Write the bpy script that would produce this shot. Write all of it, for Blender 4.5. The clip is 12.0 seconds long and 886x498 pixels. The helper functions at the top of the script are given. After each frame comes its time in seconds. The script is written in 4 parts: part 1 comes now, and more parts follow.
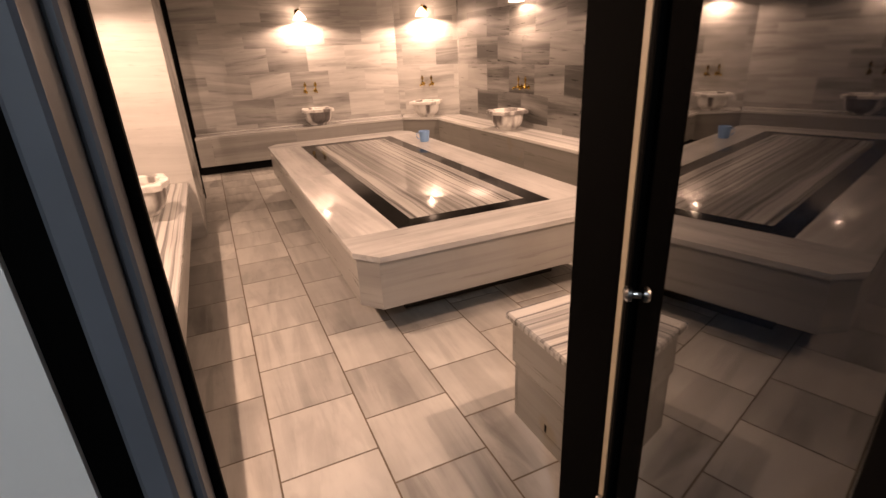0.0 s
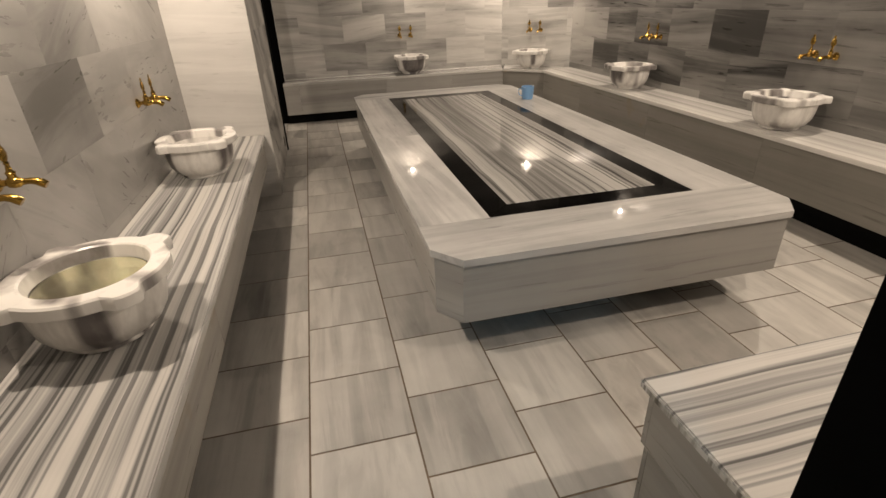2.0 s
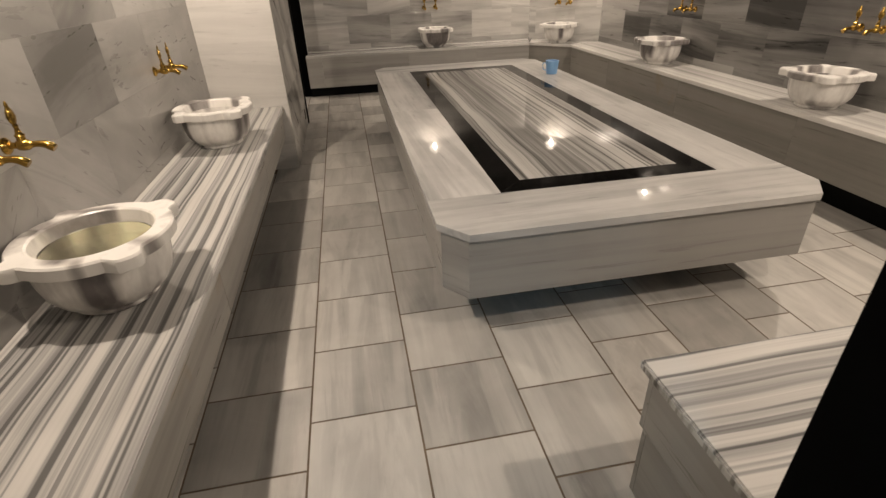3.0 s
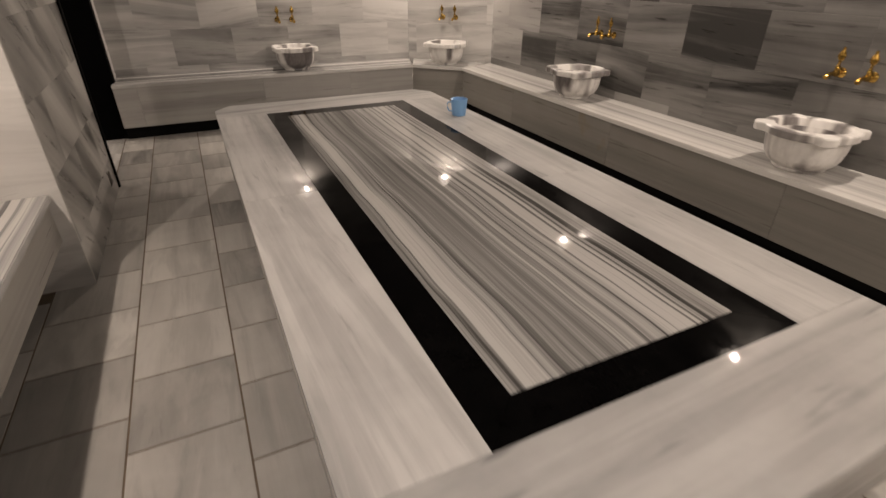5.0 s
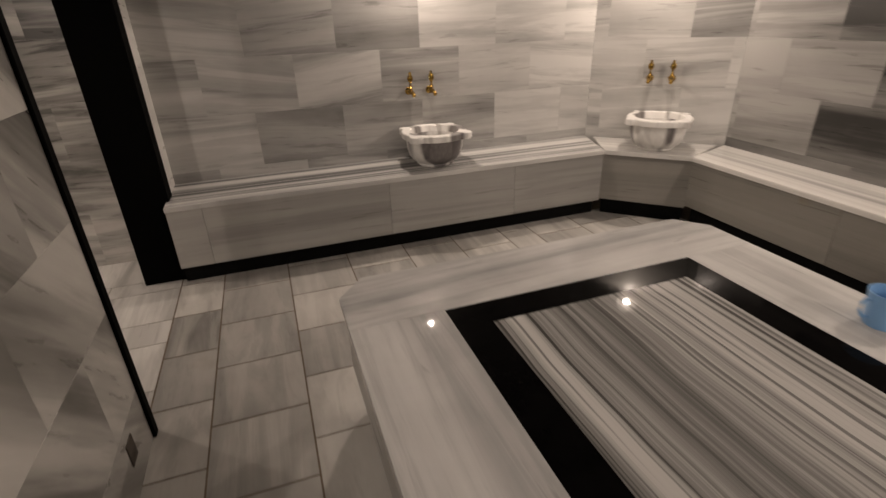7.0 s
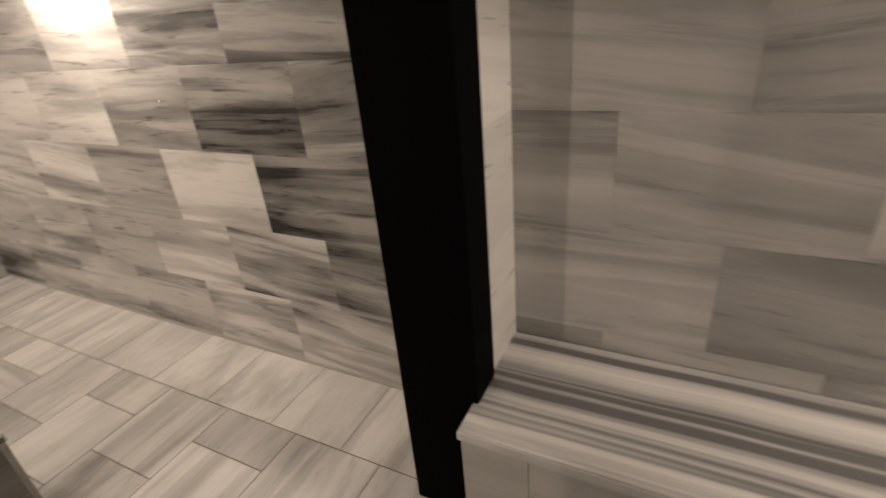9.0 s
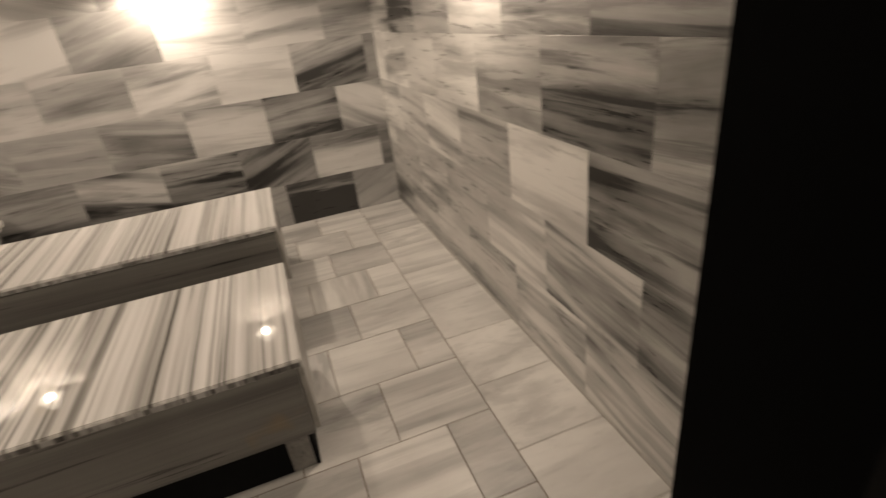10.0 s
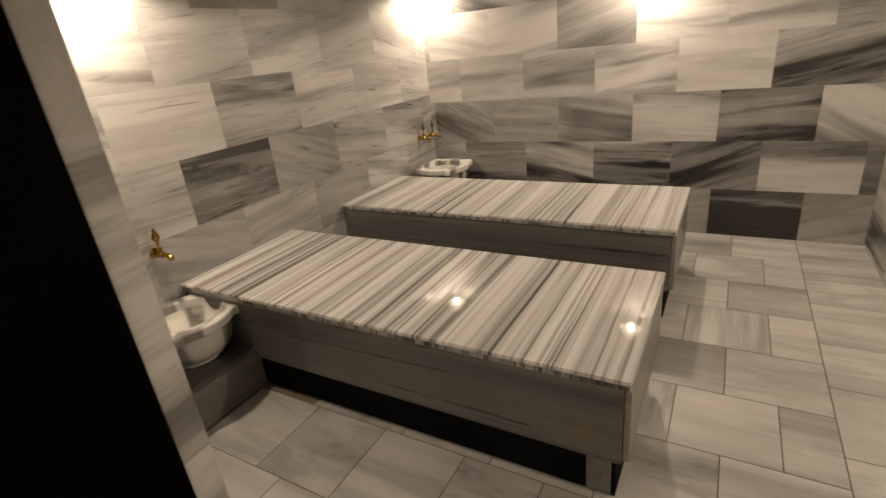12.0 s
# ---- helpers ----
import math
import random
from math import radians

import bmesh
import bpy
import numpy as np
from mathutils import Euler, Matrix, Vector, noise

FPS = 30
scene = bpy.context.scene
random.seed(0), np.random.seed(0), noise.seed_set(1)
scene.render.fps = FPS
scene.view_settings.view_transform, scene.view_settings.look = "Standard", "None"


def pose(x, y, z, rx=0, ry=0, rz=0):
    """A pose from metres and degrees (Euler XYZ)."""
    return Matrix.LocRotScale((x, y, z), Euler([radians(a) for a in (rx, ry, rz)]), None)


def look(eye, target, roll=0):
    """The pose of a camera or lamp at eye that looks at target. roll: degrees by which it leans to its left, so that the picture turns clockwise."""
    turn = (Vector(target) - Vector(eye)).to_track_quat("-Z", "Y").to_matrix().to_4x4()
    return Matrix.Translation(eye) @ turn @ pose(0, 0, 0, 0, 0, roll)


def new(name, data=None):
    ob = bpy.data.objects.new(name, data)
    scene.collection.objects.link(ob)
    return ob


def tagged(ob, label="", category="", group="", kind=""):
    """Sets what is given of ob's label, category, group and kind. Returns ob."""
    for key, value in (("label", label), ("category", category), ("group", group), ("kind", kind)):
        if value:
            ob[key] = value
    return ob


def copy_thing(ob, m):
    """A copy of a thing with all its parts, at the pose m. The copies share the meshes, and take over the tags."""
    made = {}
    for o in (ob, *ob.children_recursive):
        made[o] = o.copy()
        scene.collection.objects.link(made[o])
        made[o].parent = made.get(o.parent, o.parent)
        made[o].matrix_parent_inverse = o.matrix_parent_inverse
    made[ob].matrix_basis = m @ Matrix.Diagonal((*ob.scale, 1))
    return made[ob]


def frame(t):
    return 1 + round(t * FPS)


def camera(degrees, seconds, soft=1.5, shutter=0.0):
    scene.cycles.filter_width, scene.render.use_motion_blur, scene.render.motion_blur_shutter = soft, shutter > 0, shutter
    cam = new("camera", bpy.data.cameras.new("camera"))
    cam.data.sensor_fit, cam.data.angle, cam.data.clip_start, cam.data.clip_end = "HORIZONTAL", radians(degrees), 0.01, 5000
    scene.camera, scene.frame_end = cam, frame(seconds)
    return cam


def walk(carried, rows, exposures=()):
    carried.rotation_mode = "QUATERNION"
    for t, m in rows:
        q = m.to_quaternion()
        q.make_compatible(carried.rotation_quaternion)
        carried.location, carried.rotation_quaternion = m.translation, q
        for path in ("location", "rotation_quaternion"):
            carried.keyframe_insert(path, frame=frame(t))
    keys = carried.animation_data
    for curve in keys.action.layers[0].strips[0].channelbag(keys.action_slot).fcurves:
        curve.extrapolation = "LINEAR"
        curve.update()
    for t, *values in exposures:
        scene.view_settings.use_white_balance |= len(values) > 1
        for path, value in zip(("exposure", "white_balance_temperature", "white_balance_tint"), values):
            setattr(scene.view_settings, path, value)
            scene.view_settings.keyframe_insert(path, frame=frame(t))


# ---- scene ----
cam = camera(83.7, 12.0, 1.45, 0.3)
UNIT = 0.89       # metres for one unit of the plan below
PATH = [
    (0, (-0.865, -2.577, 1.46), (-0.119, -0.88, 0.71), -2.8),
    (0.5, (-0.837, -2.406, 1.447), (-0.193, -0.679, 0.669), -2.6),
    (1, (-0.78, -2.101, 1.413), (-0.185, -0.371, 0.606), -2.0),
    (1.5, (-0.726, -1.964, 1.412), (-0.217, -0.229, 0.556), -2.0),
    (2, (-0.688, -1.975, 1.413), (-0.291, -0.237, 0.505), -2.3),
    (2.5, (-0.648, -2.001, 1.399), (-0.341, -0.268, 0.449), -2.4),
    (2.7, (-0.631, -2.008, 1.381), (-0.345, -0.28, 0.416), -2.3),
    (4.3, (-0.517, -1.314, 1.412), (-0.002, 0.345, 0.373), -1.0),
    (4.5, (-0.471, -1.174, 1.422), (0.122, 0.458, 0.381), -0.43),
    (5, (-0.427, -0.606, 1.427), (0.325, 0.942, 0.457), 0.44),
    (5.5, (-0.451, -0.036, 1.425), (0.365, 1.586, 0.491), 0.05),
    (6, (-0.443, 0.581, 1.439), (0.309, 2.243, 0.537), -0.75),
    (6.5, (-0.478, 1.229, 1.419), (0.206, 2.934, 0.532), -1.23),
    (6.7, (-0.479, 1.463, 1.443), (0.174, 3.170, 0.564), -1.4),
    (8.3, (-0.55, 3.349, 1.46), (-0.715, 5.159, 0.624), -4.0),
    (8.5, (-0.572, 3.564, 1.485), (-0.922, 5.338, 0.632), -4.1),
    (8.7, (-0.613, 3.737, 1.473), (-1.148, 5.465, 0.621), -4.7),
    (9, (-0.656, 3.96, 1.52), (-1.507, 5.533, 0.625), -5.4),
    (9.2, (-0.696, 4.073, 1.51), (-1.758, 5.523, 0.633), -5.6),
    (9.5, (-0.762, 4.283, 1.525), (-2.132, 5.414, 0.606), -7.4),
    (10, (-0.898, 4.398, 1.512), (-2.612, 4.928, 0.63), -7.5),
    (10.5, (-1.025, 4.423, 1.519), (-2.832, 4.311, 0.669), -7.1),
    (11, (-1.095, 4.467, 1.521), (-2.817, 3.886, 0.686), -7.0),
    (11.5, (-1.111, 4.511, 1.508), (-2.76, 3.703, 0.715), -6.5),
    (12, (-1.059, 4.475, 1.497), (-2.642, 3.515, 0.74), -6.2),
]
walk(cam, [(t, look(Vector(e) * UNIT, Vector(g) * UNIT, r)) for t, e, g, r in PATH],
     exposures=[(0, 0.85, 9500, 32), (0.9, 0.64, 9900, 30), (1.4, 0.42, 7750, 8), (2.5, 0.40, 6900, 5), (4.4, 0.30, 6650, 8),
                (6.5, 0.13, 6650, 9), (8.4, 0.40, 6900, 8), (9, 0.44, 6800, 7), (9.5, 0.24, 6800, 7), (10.2, 0.20, 7050, 5), (11, 0.06, 7150, 5), (12, 0.03, 7450, 5)])

# ---- world and lamps ----
world = bpy.data.worlds.new("world")
world.use_nodes = True
world.node_tree.nodes["Background"].inputs[0].default_value = (0.02, 0.02, 0.022, 1)
world.node_tree.nodes["Background"].inputs[1].default_value = 0.0
scene.world = world
SCONCE_W = 37.0
CORRIDOR_W = 19.0

# plan, in metres
XL, XR, YB, YE = -1.66, 2.66, 5.26, -1.60      # main hall: wall planes
H = 2.9                                        # ceiling
BZ = 0.507                                     # bench tops
SX0, SX1, SY0, SY1 = -0.345, 1.395, -0.365, 3.555   # heated slab
XS = -1.105                                    # face of the dividing wall in the hall
XD = -1.505                                    # its face in the massage room
R2X, R2Y0, R2Y1 = -5.0, 2.12, 5.33             # massage room


# ---- materials ----
def node(nt, kind, **sets):
    n = nt.nodes.new(kind)
    for k, v in sets.items():
        n.inputs[k].default_value = v
    return n


def math_node(nt, op, a, b=0.0, c=None):
    n = nt.nodes.new("ShaderNodeMath")
    n.operation = op
    for i, v in enumerate((a, b, c)):
        if v is None:
            continue
        if isinstance(v, (int, float)):
            n.inputs[i].default_value = v
        else:
            nt.links.new(v, n.inputs[i])
    return n.outputs[0]


def vec_node(nt, op, a, b):
    n = nt.nodes.new("ShaderNodeVectorMath")
    n.operation = op
    for i, v in enumerate((a, b)):
        if isinstance(v, tuple):
            n.inputs[i].default_value = v
        else:
            nt.links.new(v, n.inputs[i])
    return n.outputs[0]


def ramp(nt, fac, stops):
    n = nt.nodes.new("ShaderNodeValToRGB")
    e = n.color_ramp.elements
    while len(e) < len(stops):
        e.new(0.5)
    for el, (p, v) in zip(e, stops):
        el.position = p
        el.color = (v, v, v, 1) if isinstance(v, (int, float)) else (*v, 1)
    nt.links.new(fac, n.inputs[0])
    return n.outputs[0]


def base_material(name, rough=0.5, metal=0.0):
    m = bpy.data.materials.new(name)
    m.use_nodes = True
    b = m.node_tree.nodes["Principled BSDF"]
    b.inputs["Roughness"].default_value = rough
    b.inputs["Metallic"].default_value = metal
    return m, m.node_tree, b


def plain(name, colour, rough=0.5, metal=0.0, grain=0.08, scale=30.0, bump=0.0):
    """A surface of one colour with fine mottling and uneven gloss."""
    m, nt, b = base_material(name, rough, metal)
    co = node(nt, "ShaderNodeTexCoord").outputs["Object"]
    n = node(nt, "ShaderNodeTexNoise", Scale=scale, Detail=5.0)
    nt.links.new(co, n.inputs["Vector"])
    n2 = node(nt, "ShaderNodeTexNoise", Scale=scale * 0.12, Detail=3.0)
    nt.links.new(co, n2.inputs["Vector"])
    mixed = math_node(nt, "MULTIPLY_ADD", n2.outputs["Fac"], 0.6, math_node(nt, "MULTIPLY", n.outputs["Fac"], 0.4))
    lo = tuple(c * (1 - grain) for c in colour)
    hi = tuple(min(1, c * (1 + grain)) for c in colour)
    nt.links.new(ramp(nt, mixed, [(0.3, lo), (0.7, hi)]), b.inputs["Base Color"])
    nt.links.new(math_node(nt, "MULTIPLY_ADD", mixed, 0.2, rough - 0.1), b.inputs["Roughness"])
    if bump:
        bp = node(nt, "ShaderNodeBump", Strength=bump, Distance=0.002)
        nt.links.new(n.outputs["Fac"], bp.inputs["Height"])
        nt.links.new(bp.outputs[0], b.inputs["Normal"])
    return m


def marble(name, dark, light, streak=0.5, vary=0.6, lift=0.05, pieces=True, turn=0.25, fine=0.25, rough=0.3, squeeze=(1.0, 9.0, 9.0), soft=0.5, axis="Y", scale=1.0, stains=0.0, lean=0.0, sheen=0.5, wander=0.7,
           dashes=0.0, cloud=0.12, bend=2.0, bands=0.4, own=0.7):
    """Veined marble: each piece has its own tone, its own cut and veins that run along its local X (axis is the piece's normal).
    bands: broad soft bands among the veins; dashes: short dark flecks; cloud: mottling; own: how much the strength of the veins differs from piece to piece."""
    m, nt, b = base_material(name, rough)
    co = node(nt, "ShaderNodeTexCoord").outputs["Object"]
    rnd = node(nt, "ShaderNodeObjectInfo").outputs["Random"]
    rnd2 = math_node(nt, "FRACT", math_node(nt, "MULTIPLY", rnd, 17.31))
    rnd3 = math_node(nt, "FRACT", math_node(nt, "MULTIPLY", rnd, 71.77))
    rnd4 = math_node(nt, "FRACT", math_node(nt, "MULTIPLY", rnd, 137.3))
    tint = rnd3
    if pieces:
        sep = nt.nodes.new("ShaderNodeSeparateColor")
        nt.links.new(nt.nodes["Object Info"].outputs["Color"], sep.inputs[0])
        tint = sep.outputs[0]
    rot = nt.nodes.new("ShaderNodeVectorRotate")
    rot.rotation_type = axis + "_AXIS"
    nt.links.new(co, rot.inputs["Vector"])
    # most cuts follow the veins, a few run aslant
    swing = math_node(nt, "POWER", math_node(nt, "ABSOLUTE", math_node(nt, "MULTIPLY_ADD", rnd2, 2.0, -1.0)), bend)
    sign = math_node(nt, "SIGN", math_node(nt, "SUBTRACT", rnd2, 0.5))
    nt.links.new(math_node(nt, "MULTIPLY_ADD", math_node(nt, "MULTIPLY", swing, sign), turn, lean), rot.inputs["Angle"])
    comb = nt.nodes.new("ShaderNodeCombineXYZ")
    nt.links.new(math_node(nt, "MULTIPLY", rnd, 61.0), comb.inputs[0])
    nt.links.new(math_node(nt, "MULTIPLY", rnd2, 43.0), comb.inputs[1])
    nt.links.new(math_node(nt, "MULTIPLY", rnd3, 29.0), comb.inputs[2])
    at = vec_node(nt, "ADD", rot.outputs[0], comb.outputs[0])

    def layer(factors, detail, roughness, distortion):
        n = node(nt, "ShaderNodeTexNoise", Scale=1.0, Detail=detail, Roughness=roughness, Distortion=distortion)
        nt.links.new(vec_node(nt, "MULTIPLY", at, tuple(q * scale for q in factors)), n.inputs["Vector"])
        return n.outputs["Fac"]

    n1 = layer([squeeze[0], squeeze[1] * 1.5, squeeze[2] * 1.5], 6.0, 0.6, wander)
    n2 = layer([q * 5.0 for q in squeeze], 4.0, 0.6, 0.3)
    broad = layer([q * 0.8 for q in squeeze], 2.0, 0.45, wander * 0.6)
    mottle = layer((3.2, 3.2, 3.2), 4.0, 0.6, 0.4)
    veins = ramp(nt, n1, [(0.5 - soft * 0.32, 0.0), (0.47, 0.35), (0.53, 0.75), (0.5 + soft * 0.36, 1.0)])
    band = ramp(nt, broad, [(0.36, 0.0), (0.46, 0.35), (0.52, 0.8), (0.62, 1.0)])
    hair = ramp(nt, n2, [(0.28, 0.0), (0.42, 0.8), (0.6, 1.0)])
    # the pattern round its middle, stronger in some pieces than in others
    figure = math_node(nt, "MULTIPLY_ADD", band, bands, math_node(nt, "MULTIPLY_ADD", veins, 1.0 - bands, -0.55))
    force = math_node(nt, "MULTIPLY_ADD", rnd4, streak * own * 1.4, streak * (1.0 - 0.6 * own))
    tone = math_node(nt, "MULTIPLY_ADD", tint, vary, math_node(nt, "MULTIPLY_ADD", figure, force, 0.52 + lift - 0.5 * vary))
    tone = math_node(nt, "SUBTRACT", tone, math_node(nt, "MULTIPLY", math_node(nt, "SUBTRACT", 1.0, hair), fine))
    tone = math_node(nt, "ADD", tone, math_node(nt, "MULTIPLY_ADD", mottle, cloud * 2.0, -cloud))
    if dashes:
        fleck = layer((3.5, 34.0, 34.0), 2.0, 0.5, 0.5)
        tone = math_node(nt, "SUBTRACT", tone, math_node(nt, "MULTIPLY", ramp(nt, fleck, [(0.66, 0.0), (0.76, 1.0)]), dashes))
    col = ramp(nt, tone, [(0.0, dark), (0.5, tuple((a + c) / 2 for a, c in zip(dark, light))), (1.0, light)])
    if stains:
        spot = node(nt, "ShaderNodeTexNoise", Scale=2.6, Detail=3.0, Roughness=0.6)
        nt.links.new(at, spot.inputs["Vector"])
        mx = nt.nodes.new("ShaderNodeMix")
        mx.data_type = "RGBA"
        nt.links.new(ramp(nt, spot.outputs["Fac"], [(0.66, 0.0), (0.78, stains)]), mx.inputs["Factor"])
        nt.links.new(col, mx.inputs["A"])
        mx.inputs["B"].default_value = (0.20, 0.13, 0.045, 1)
        col = mx.outputs["Result"]
    nt.links.new(col, b.inputs["Base Color"])
    spread = 0.18 if rough > 0.1 else 0.03
    b.inputs["Specular IOR Level"].default_value = sheen
    nt.links.new(math_node(nt, "MULTIPLY_ADD", n2, spread, rough - spread / 2), b.inputs["Roughness"])
    bp = node(nt, "ShaderNodeBump", Strength=0.06 if rough > 0.1 else 0.004, Distance=0.002)
    nt.links.new(n2, bp.inputs["Height"])
    nt.links.new(bp.outputs[0], b.inputs["Normal"])
    return m


def striped(name, dark, mid, light, along, scale=1.0, rough=0.16, contrast=0.5, broad=0.5, lines=0.35, sheen=0.5, waves=0.012, zone=None):
    """Boldly striped marble cut across its beds; the stripes run along one local axis. lines: thin dark veins;
    zone: (centre, half width, strength) of a plainer grey bed across the piece."""
    m, nt, b = base_material(name, rough)
    co = node(nt, "ShaderNodeTexCoord").outputs["Object"]
    rnd = node(nt, "ShaderNodeObjectInfo").outputs["Random"]
    comb = nt.nodes.new("ShaderNodeCombineXYZ")
    for i in range(3):
        nt.links.new(math_node(nt, "MULTIPLY", rnd, 13.0 + 7 * i), comb.inputs[i])
    sway = node(nt, "ShaderNodeTexNoise", Scale=1.7, Detail=2.0)
    nt.links.new(co, sway.inputs["Vector"])
    shift = vec_node(nt, "MULTIPLY", sway.outputs["Color"], (waves * 2, waves * 2, 0.0))
    at = vec_node(nt, "ADD", vec_node(nt, "ADD", co, comb.outputs[0]), shift)

    def layer(across, run, detail, distort):
        v = [across * scale] * 3
        v["XYZ".index(along)] = run
        v[2] = run
        n = node(nt, "ShaderNodeTexNoise", Scale=1.0, Detail=detail, Roughness=0.6, Distortion=distort)
        nt.links.new(vec_node(nt, "MULTIPLY", at, tuple(v)), n.inputs["Vector"])
        return n.outputs["Fac"]

    big, medium, thin, hair = layer(4.5, 0.1, 2.0, 0.03), layer(17.0, 0.16, 2.0, 0.02), layer(36.0, 0.3, 1.0, 0.02), layer(120.0, 1.2, 3.0, 0.05)
    vein = ramp(nt, thin, [(0.38, 1.0), (0.45, 0.0)])
    tone = math_node(nt, "MULTIPLY_ADD", big, 2.6 * broad, math_node(nt, "MULTIPLY_ADD", medium, 2.6 * contrast, 0.62 - 1.3 * broad - 1.3 * contrast))
    tone = math_node(nt, "ADD", tone, math_node(nt, "MULTIPLY_ADD", hair, 0.5, -0.25))
    if zone:
        sep = nt.nodes.new("ShaderNodeSeparateXYZ")
        nt.links.new(vec_node(nt, "ADD", co, shift), sep.inputs[0])
        far = math_node(nt, "ABSOLUTE", math_node(nt, "SUBTRACT", sep.outputs[0 if along == "Y" else 1], zone[0] + waves))
        inside = ramp(nt, math_node(nt, "DIVIDE", far, zone[1] * 2), [(0.3, 1.0), (0.62, 0.0)])
        vein = math_node(nt, "MULTIPLY", vein, math_node(nt, "MULTIPLY_ADD", inside, -0.6, 1.0))
        tone = math_node(nt, "SUBTRACT", tone, math_node(nt, "MULTIPLY", inside, zone[2]))
    tone = math_node(nt, "SUBTRACT", tone, math_node(nt, "MULTIPLY", vein, lines))
    col = ramp(nt, tone, [(0.05, dark), (0.42, mid), (0.72, light), (1.0, tuple(min(1, q * 1.08) for q in light))])
    nt.links.new(col, b.inputs["Base Color"])
    spread = 0.2 if rough > 0.1 else 0.03
    b.inputs["Specular IOR Level"].default_value = sheen
    nt.links.new(math_node(nt, "MULTIPLY_ADD", hair, spread, rough - spread / 2), b.inputs["Roughness"])
    bp = node(nt, "ShaderNodeBump", Strength=0.05 if rough > 0.1 else 0.004, Distance=0.002)
    nt.links.new(hair, bp.inputs["Height"])
    nt.links.new(bp.outputs[0], b.inputs["Normal"])
    return m


def basin_stone(name, pale=0.0):
    """White marble with a few broad, soft grey patches that run down the stone; pale: how light its tone is."""
    m, nt, b = base_material(name, 0.28)
    co = node(nt, "ShaderNodeTexCoord").outputs["Object"]
    rnd = node(nt, "ShaderNodeObjectInfo").outputs["Random"]
    comb = nt.nodes.new("ShaderNodeCombineXYZ")
    for i in range(3):
        nt.links.new(math_node(nt, "MULTIPLY", rnd, 31.0 + 9 * i), comb.inputs[i])
    at = vec_node(nt, "ADD", co, comb.outputs[0])
    tone = None
    for factors, detail, stops, weight in (((7.0, 7.0, 0.5), 1.0, [(0.41, 0.0), (0.45, 0.5), (0.5, 1.0)], 0.72), ((19.0, 19.0, 1.2), 2.0, [(0.3, 0.0), (0.5, 1.0)], 0.18), ((60.0, 60.0, 30.0), 3.0, [(0.3, 0.0), (0.7, 1.0)], 0.10)):
        n = node(nt, "ShaderNodeTexNoise", Scale=1.0, Detail=detail, Distortion=0.3)
        nt.links.new(vec_node(nt, "MULTIPLY", at, factors), n.inputs["Vector"])
        w = math_node(nt, "MULTIPLY", ramp(nt, n.outputs["Fac"], stops), weight)
        tone = w if tone is None else math_node(nt, "ADD", tone, w)
    tone = math_node(nt, "ADD", tone, pale)
    nt.links.new(ramp(nt, tone, [(0.1, (0.11, 0.098, 0.095)), (0.5, (0.36, 0.34, 0.325)), (0.8, (0.60, 0.58, 0.55)), (1.0, (0.78, 0.76, 0.725))]), b.inputs["Base Color"])
    return m


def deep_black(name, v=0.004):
    """Dull black with hardly any sheen, for paint and for shaded recesses."""
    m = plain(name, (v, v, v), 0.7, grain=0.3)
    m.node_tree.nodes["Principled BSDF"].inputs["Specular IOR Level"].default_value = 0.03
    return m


def glass_like(name, colour, rough, ior=1.45, transmission=1.0):
    m, nt, b = base_material(name, rough)
    b.inputs["Base Color"].default_value = (*colour, 1)
    b.inputs["Transmission Weight"].default_value = transmission
    b.inputs["IOR"].default_value = ior
    return m


def glowing(name, colour, strength):
    m, nt, b = base_material(name, 0.4)
    b.inputs["Base Color"].default_value = (0.9, 0.88, 0.84, 1)
    b.inputs["Emission Color"].default_value = (*colour, 1)
    b.inputs["Emission Strength"].default_value = strength
    return m


STONE = 0.85      # how light the marble is as a whole
WARM = lambda v, k=1.0: (STONE * v, STONE * v * (1 - 0.025 * k), STONE * v * (1 - 0.07 * k))
M_BACK = marble("marble_back_wall", WARM(0.15), WARM(0.67), vary=0.75, streak=0.6, turn=0.12, fine=0.16, squeeze=(0.7, 6.5, 6.5), cloud=0.15)
M_LEFT = marble("marble_left_wall", WARM(0.18, 1.3), WARM(0.54), vary=0.8, streak=0.42, turn=0.8, fine=0.07, cloud=0.34, squeeze=(1.2, 6.0, 6.0), wander=1.0)
M_RIGHT = marble("marble_right_wall", WARM(0.045, 1.4), WARM(0.43, 1.1), vary=0.85, streak=0.6, turn=0.1, fine=0.18, squeeze=(0.6, 8.0, 8.0), bands=0.5, wander=0.4)
M_STUB = marble("marble_stub", WARM(0.07, 2.2), WARM(0.66, 1.4), streak=0.85, vary=0.5, turn=0.15, fine=0.12, squeeze=(0.6, 4.5, 4.5), lean=-0.75, wander=0.25, bands=0.5, own=0.3)
M_R2R = marble("marble_massage_right", WARM(0.03, 2.0), WARM(0.86, 1.2), vary=0.9, streak=0.8, turn=0.1, fine=0.14, squeeze=(1.0, 8.0, 8.0), wander=0.55, bands=0.45, cloud=0.14, own=0.5, dashes=0.25)
M_WHITE = marble("marble_white", WARM(0.42), WARM(0.75), streak=0.35, turn=0.15, fine=0.2, dashes=0.1)
M_R2 = marble("marble_massage_room", WARM(0.035, 1.6), WARM(0.78, 0.8), vary=0.95, streak=0.75, turn=0.5, bend=2.2, fine=0.10, squeeze=(0.9, 6.5, 6.5), wander=0.5, bands=0.55, own=0.8, dashes=0.12)
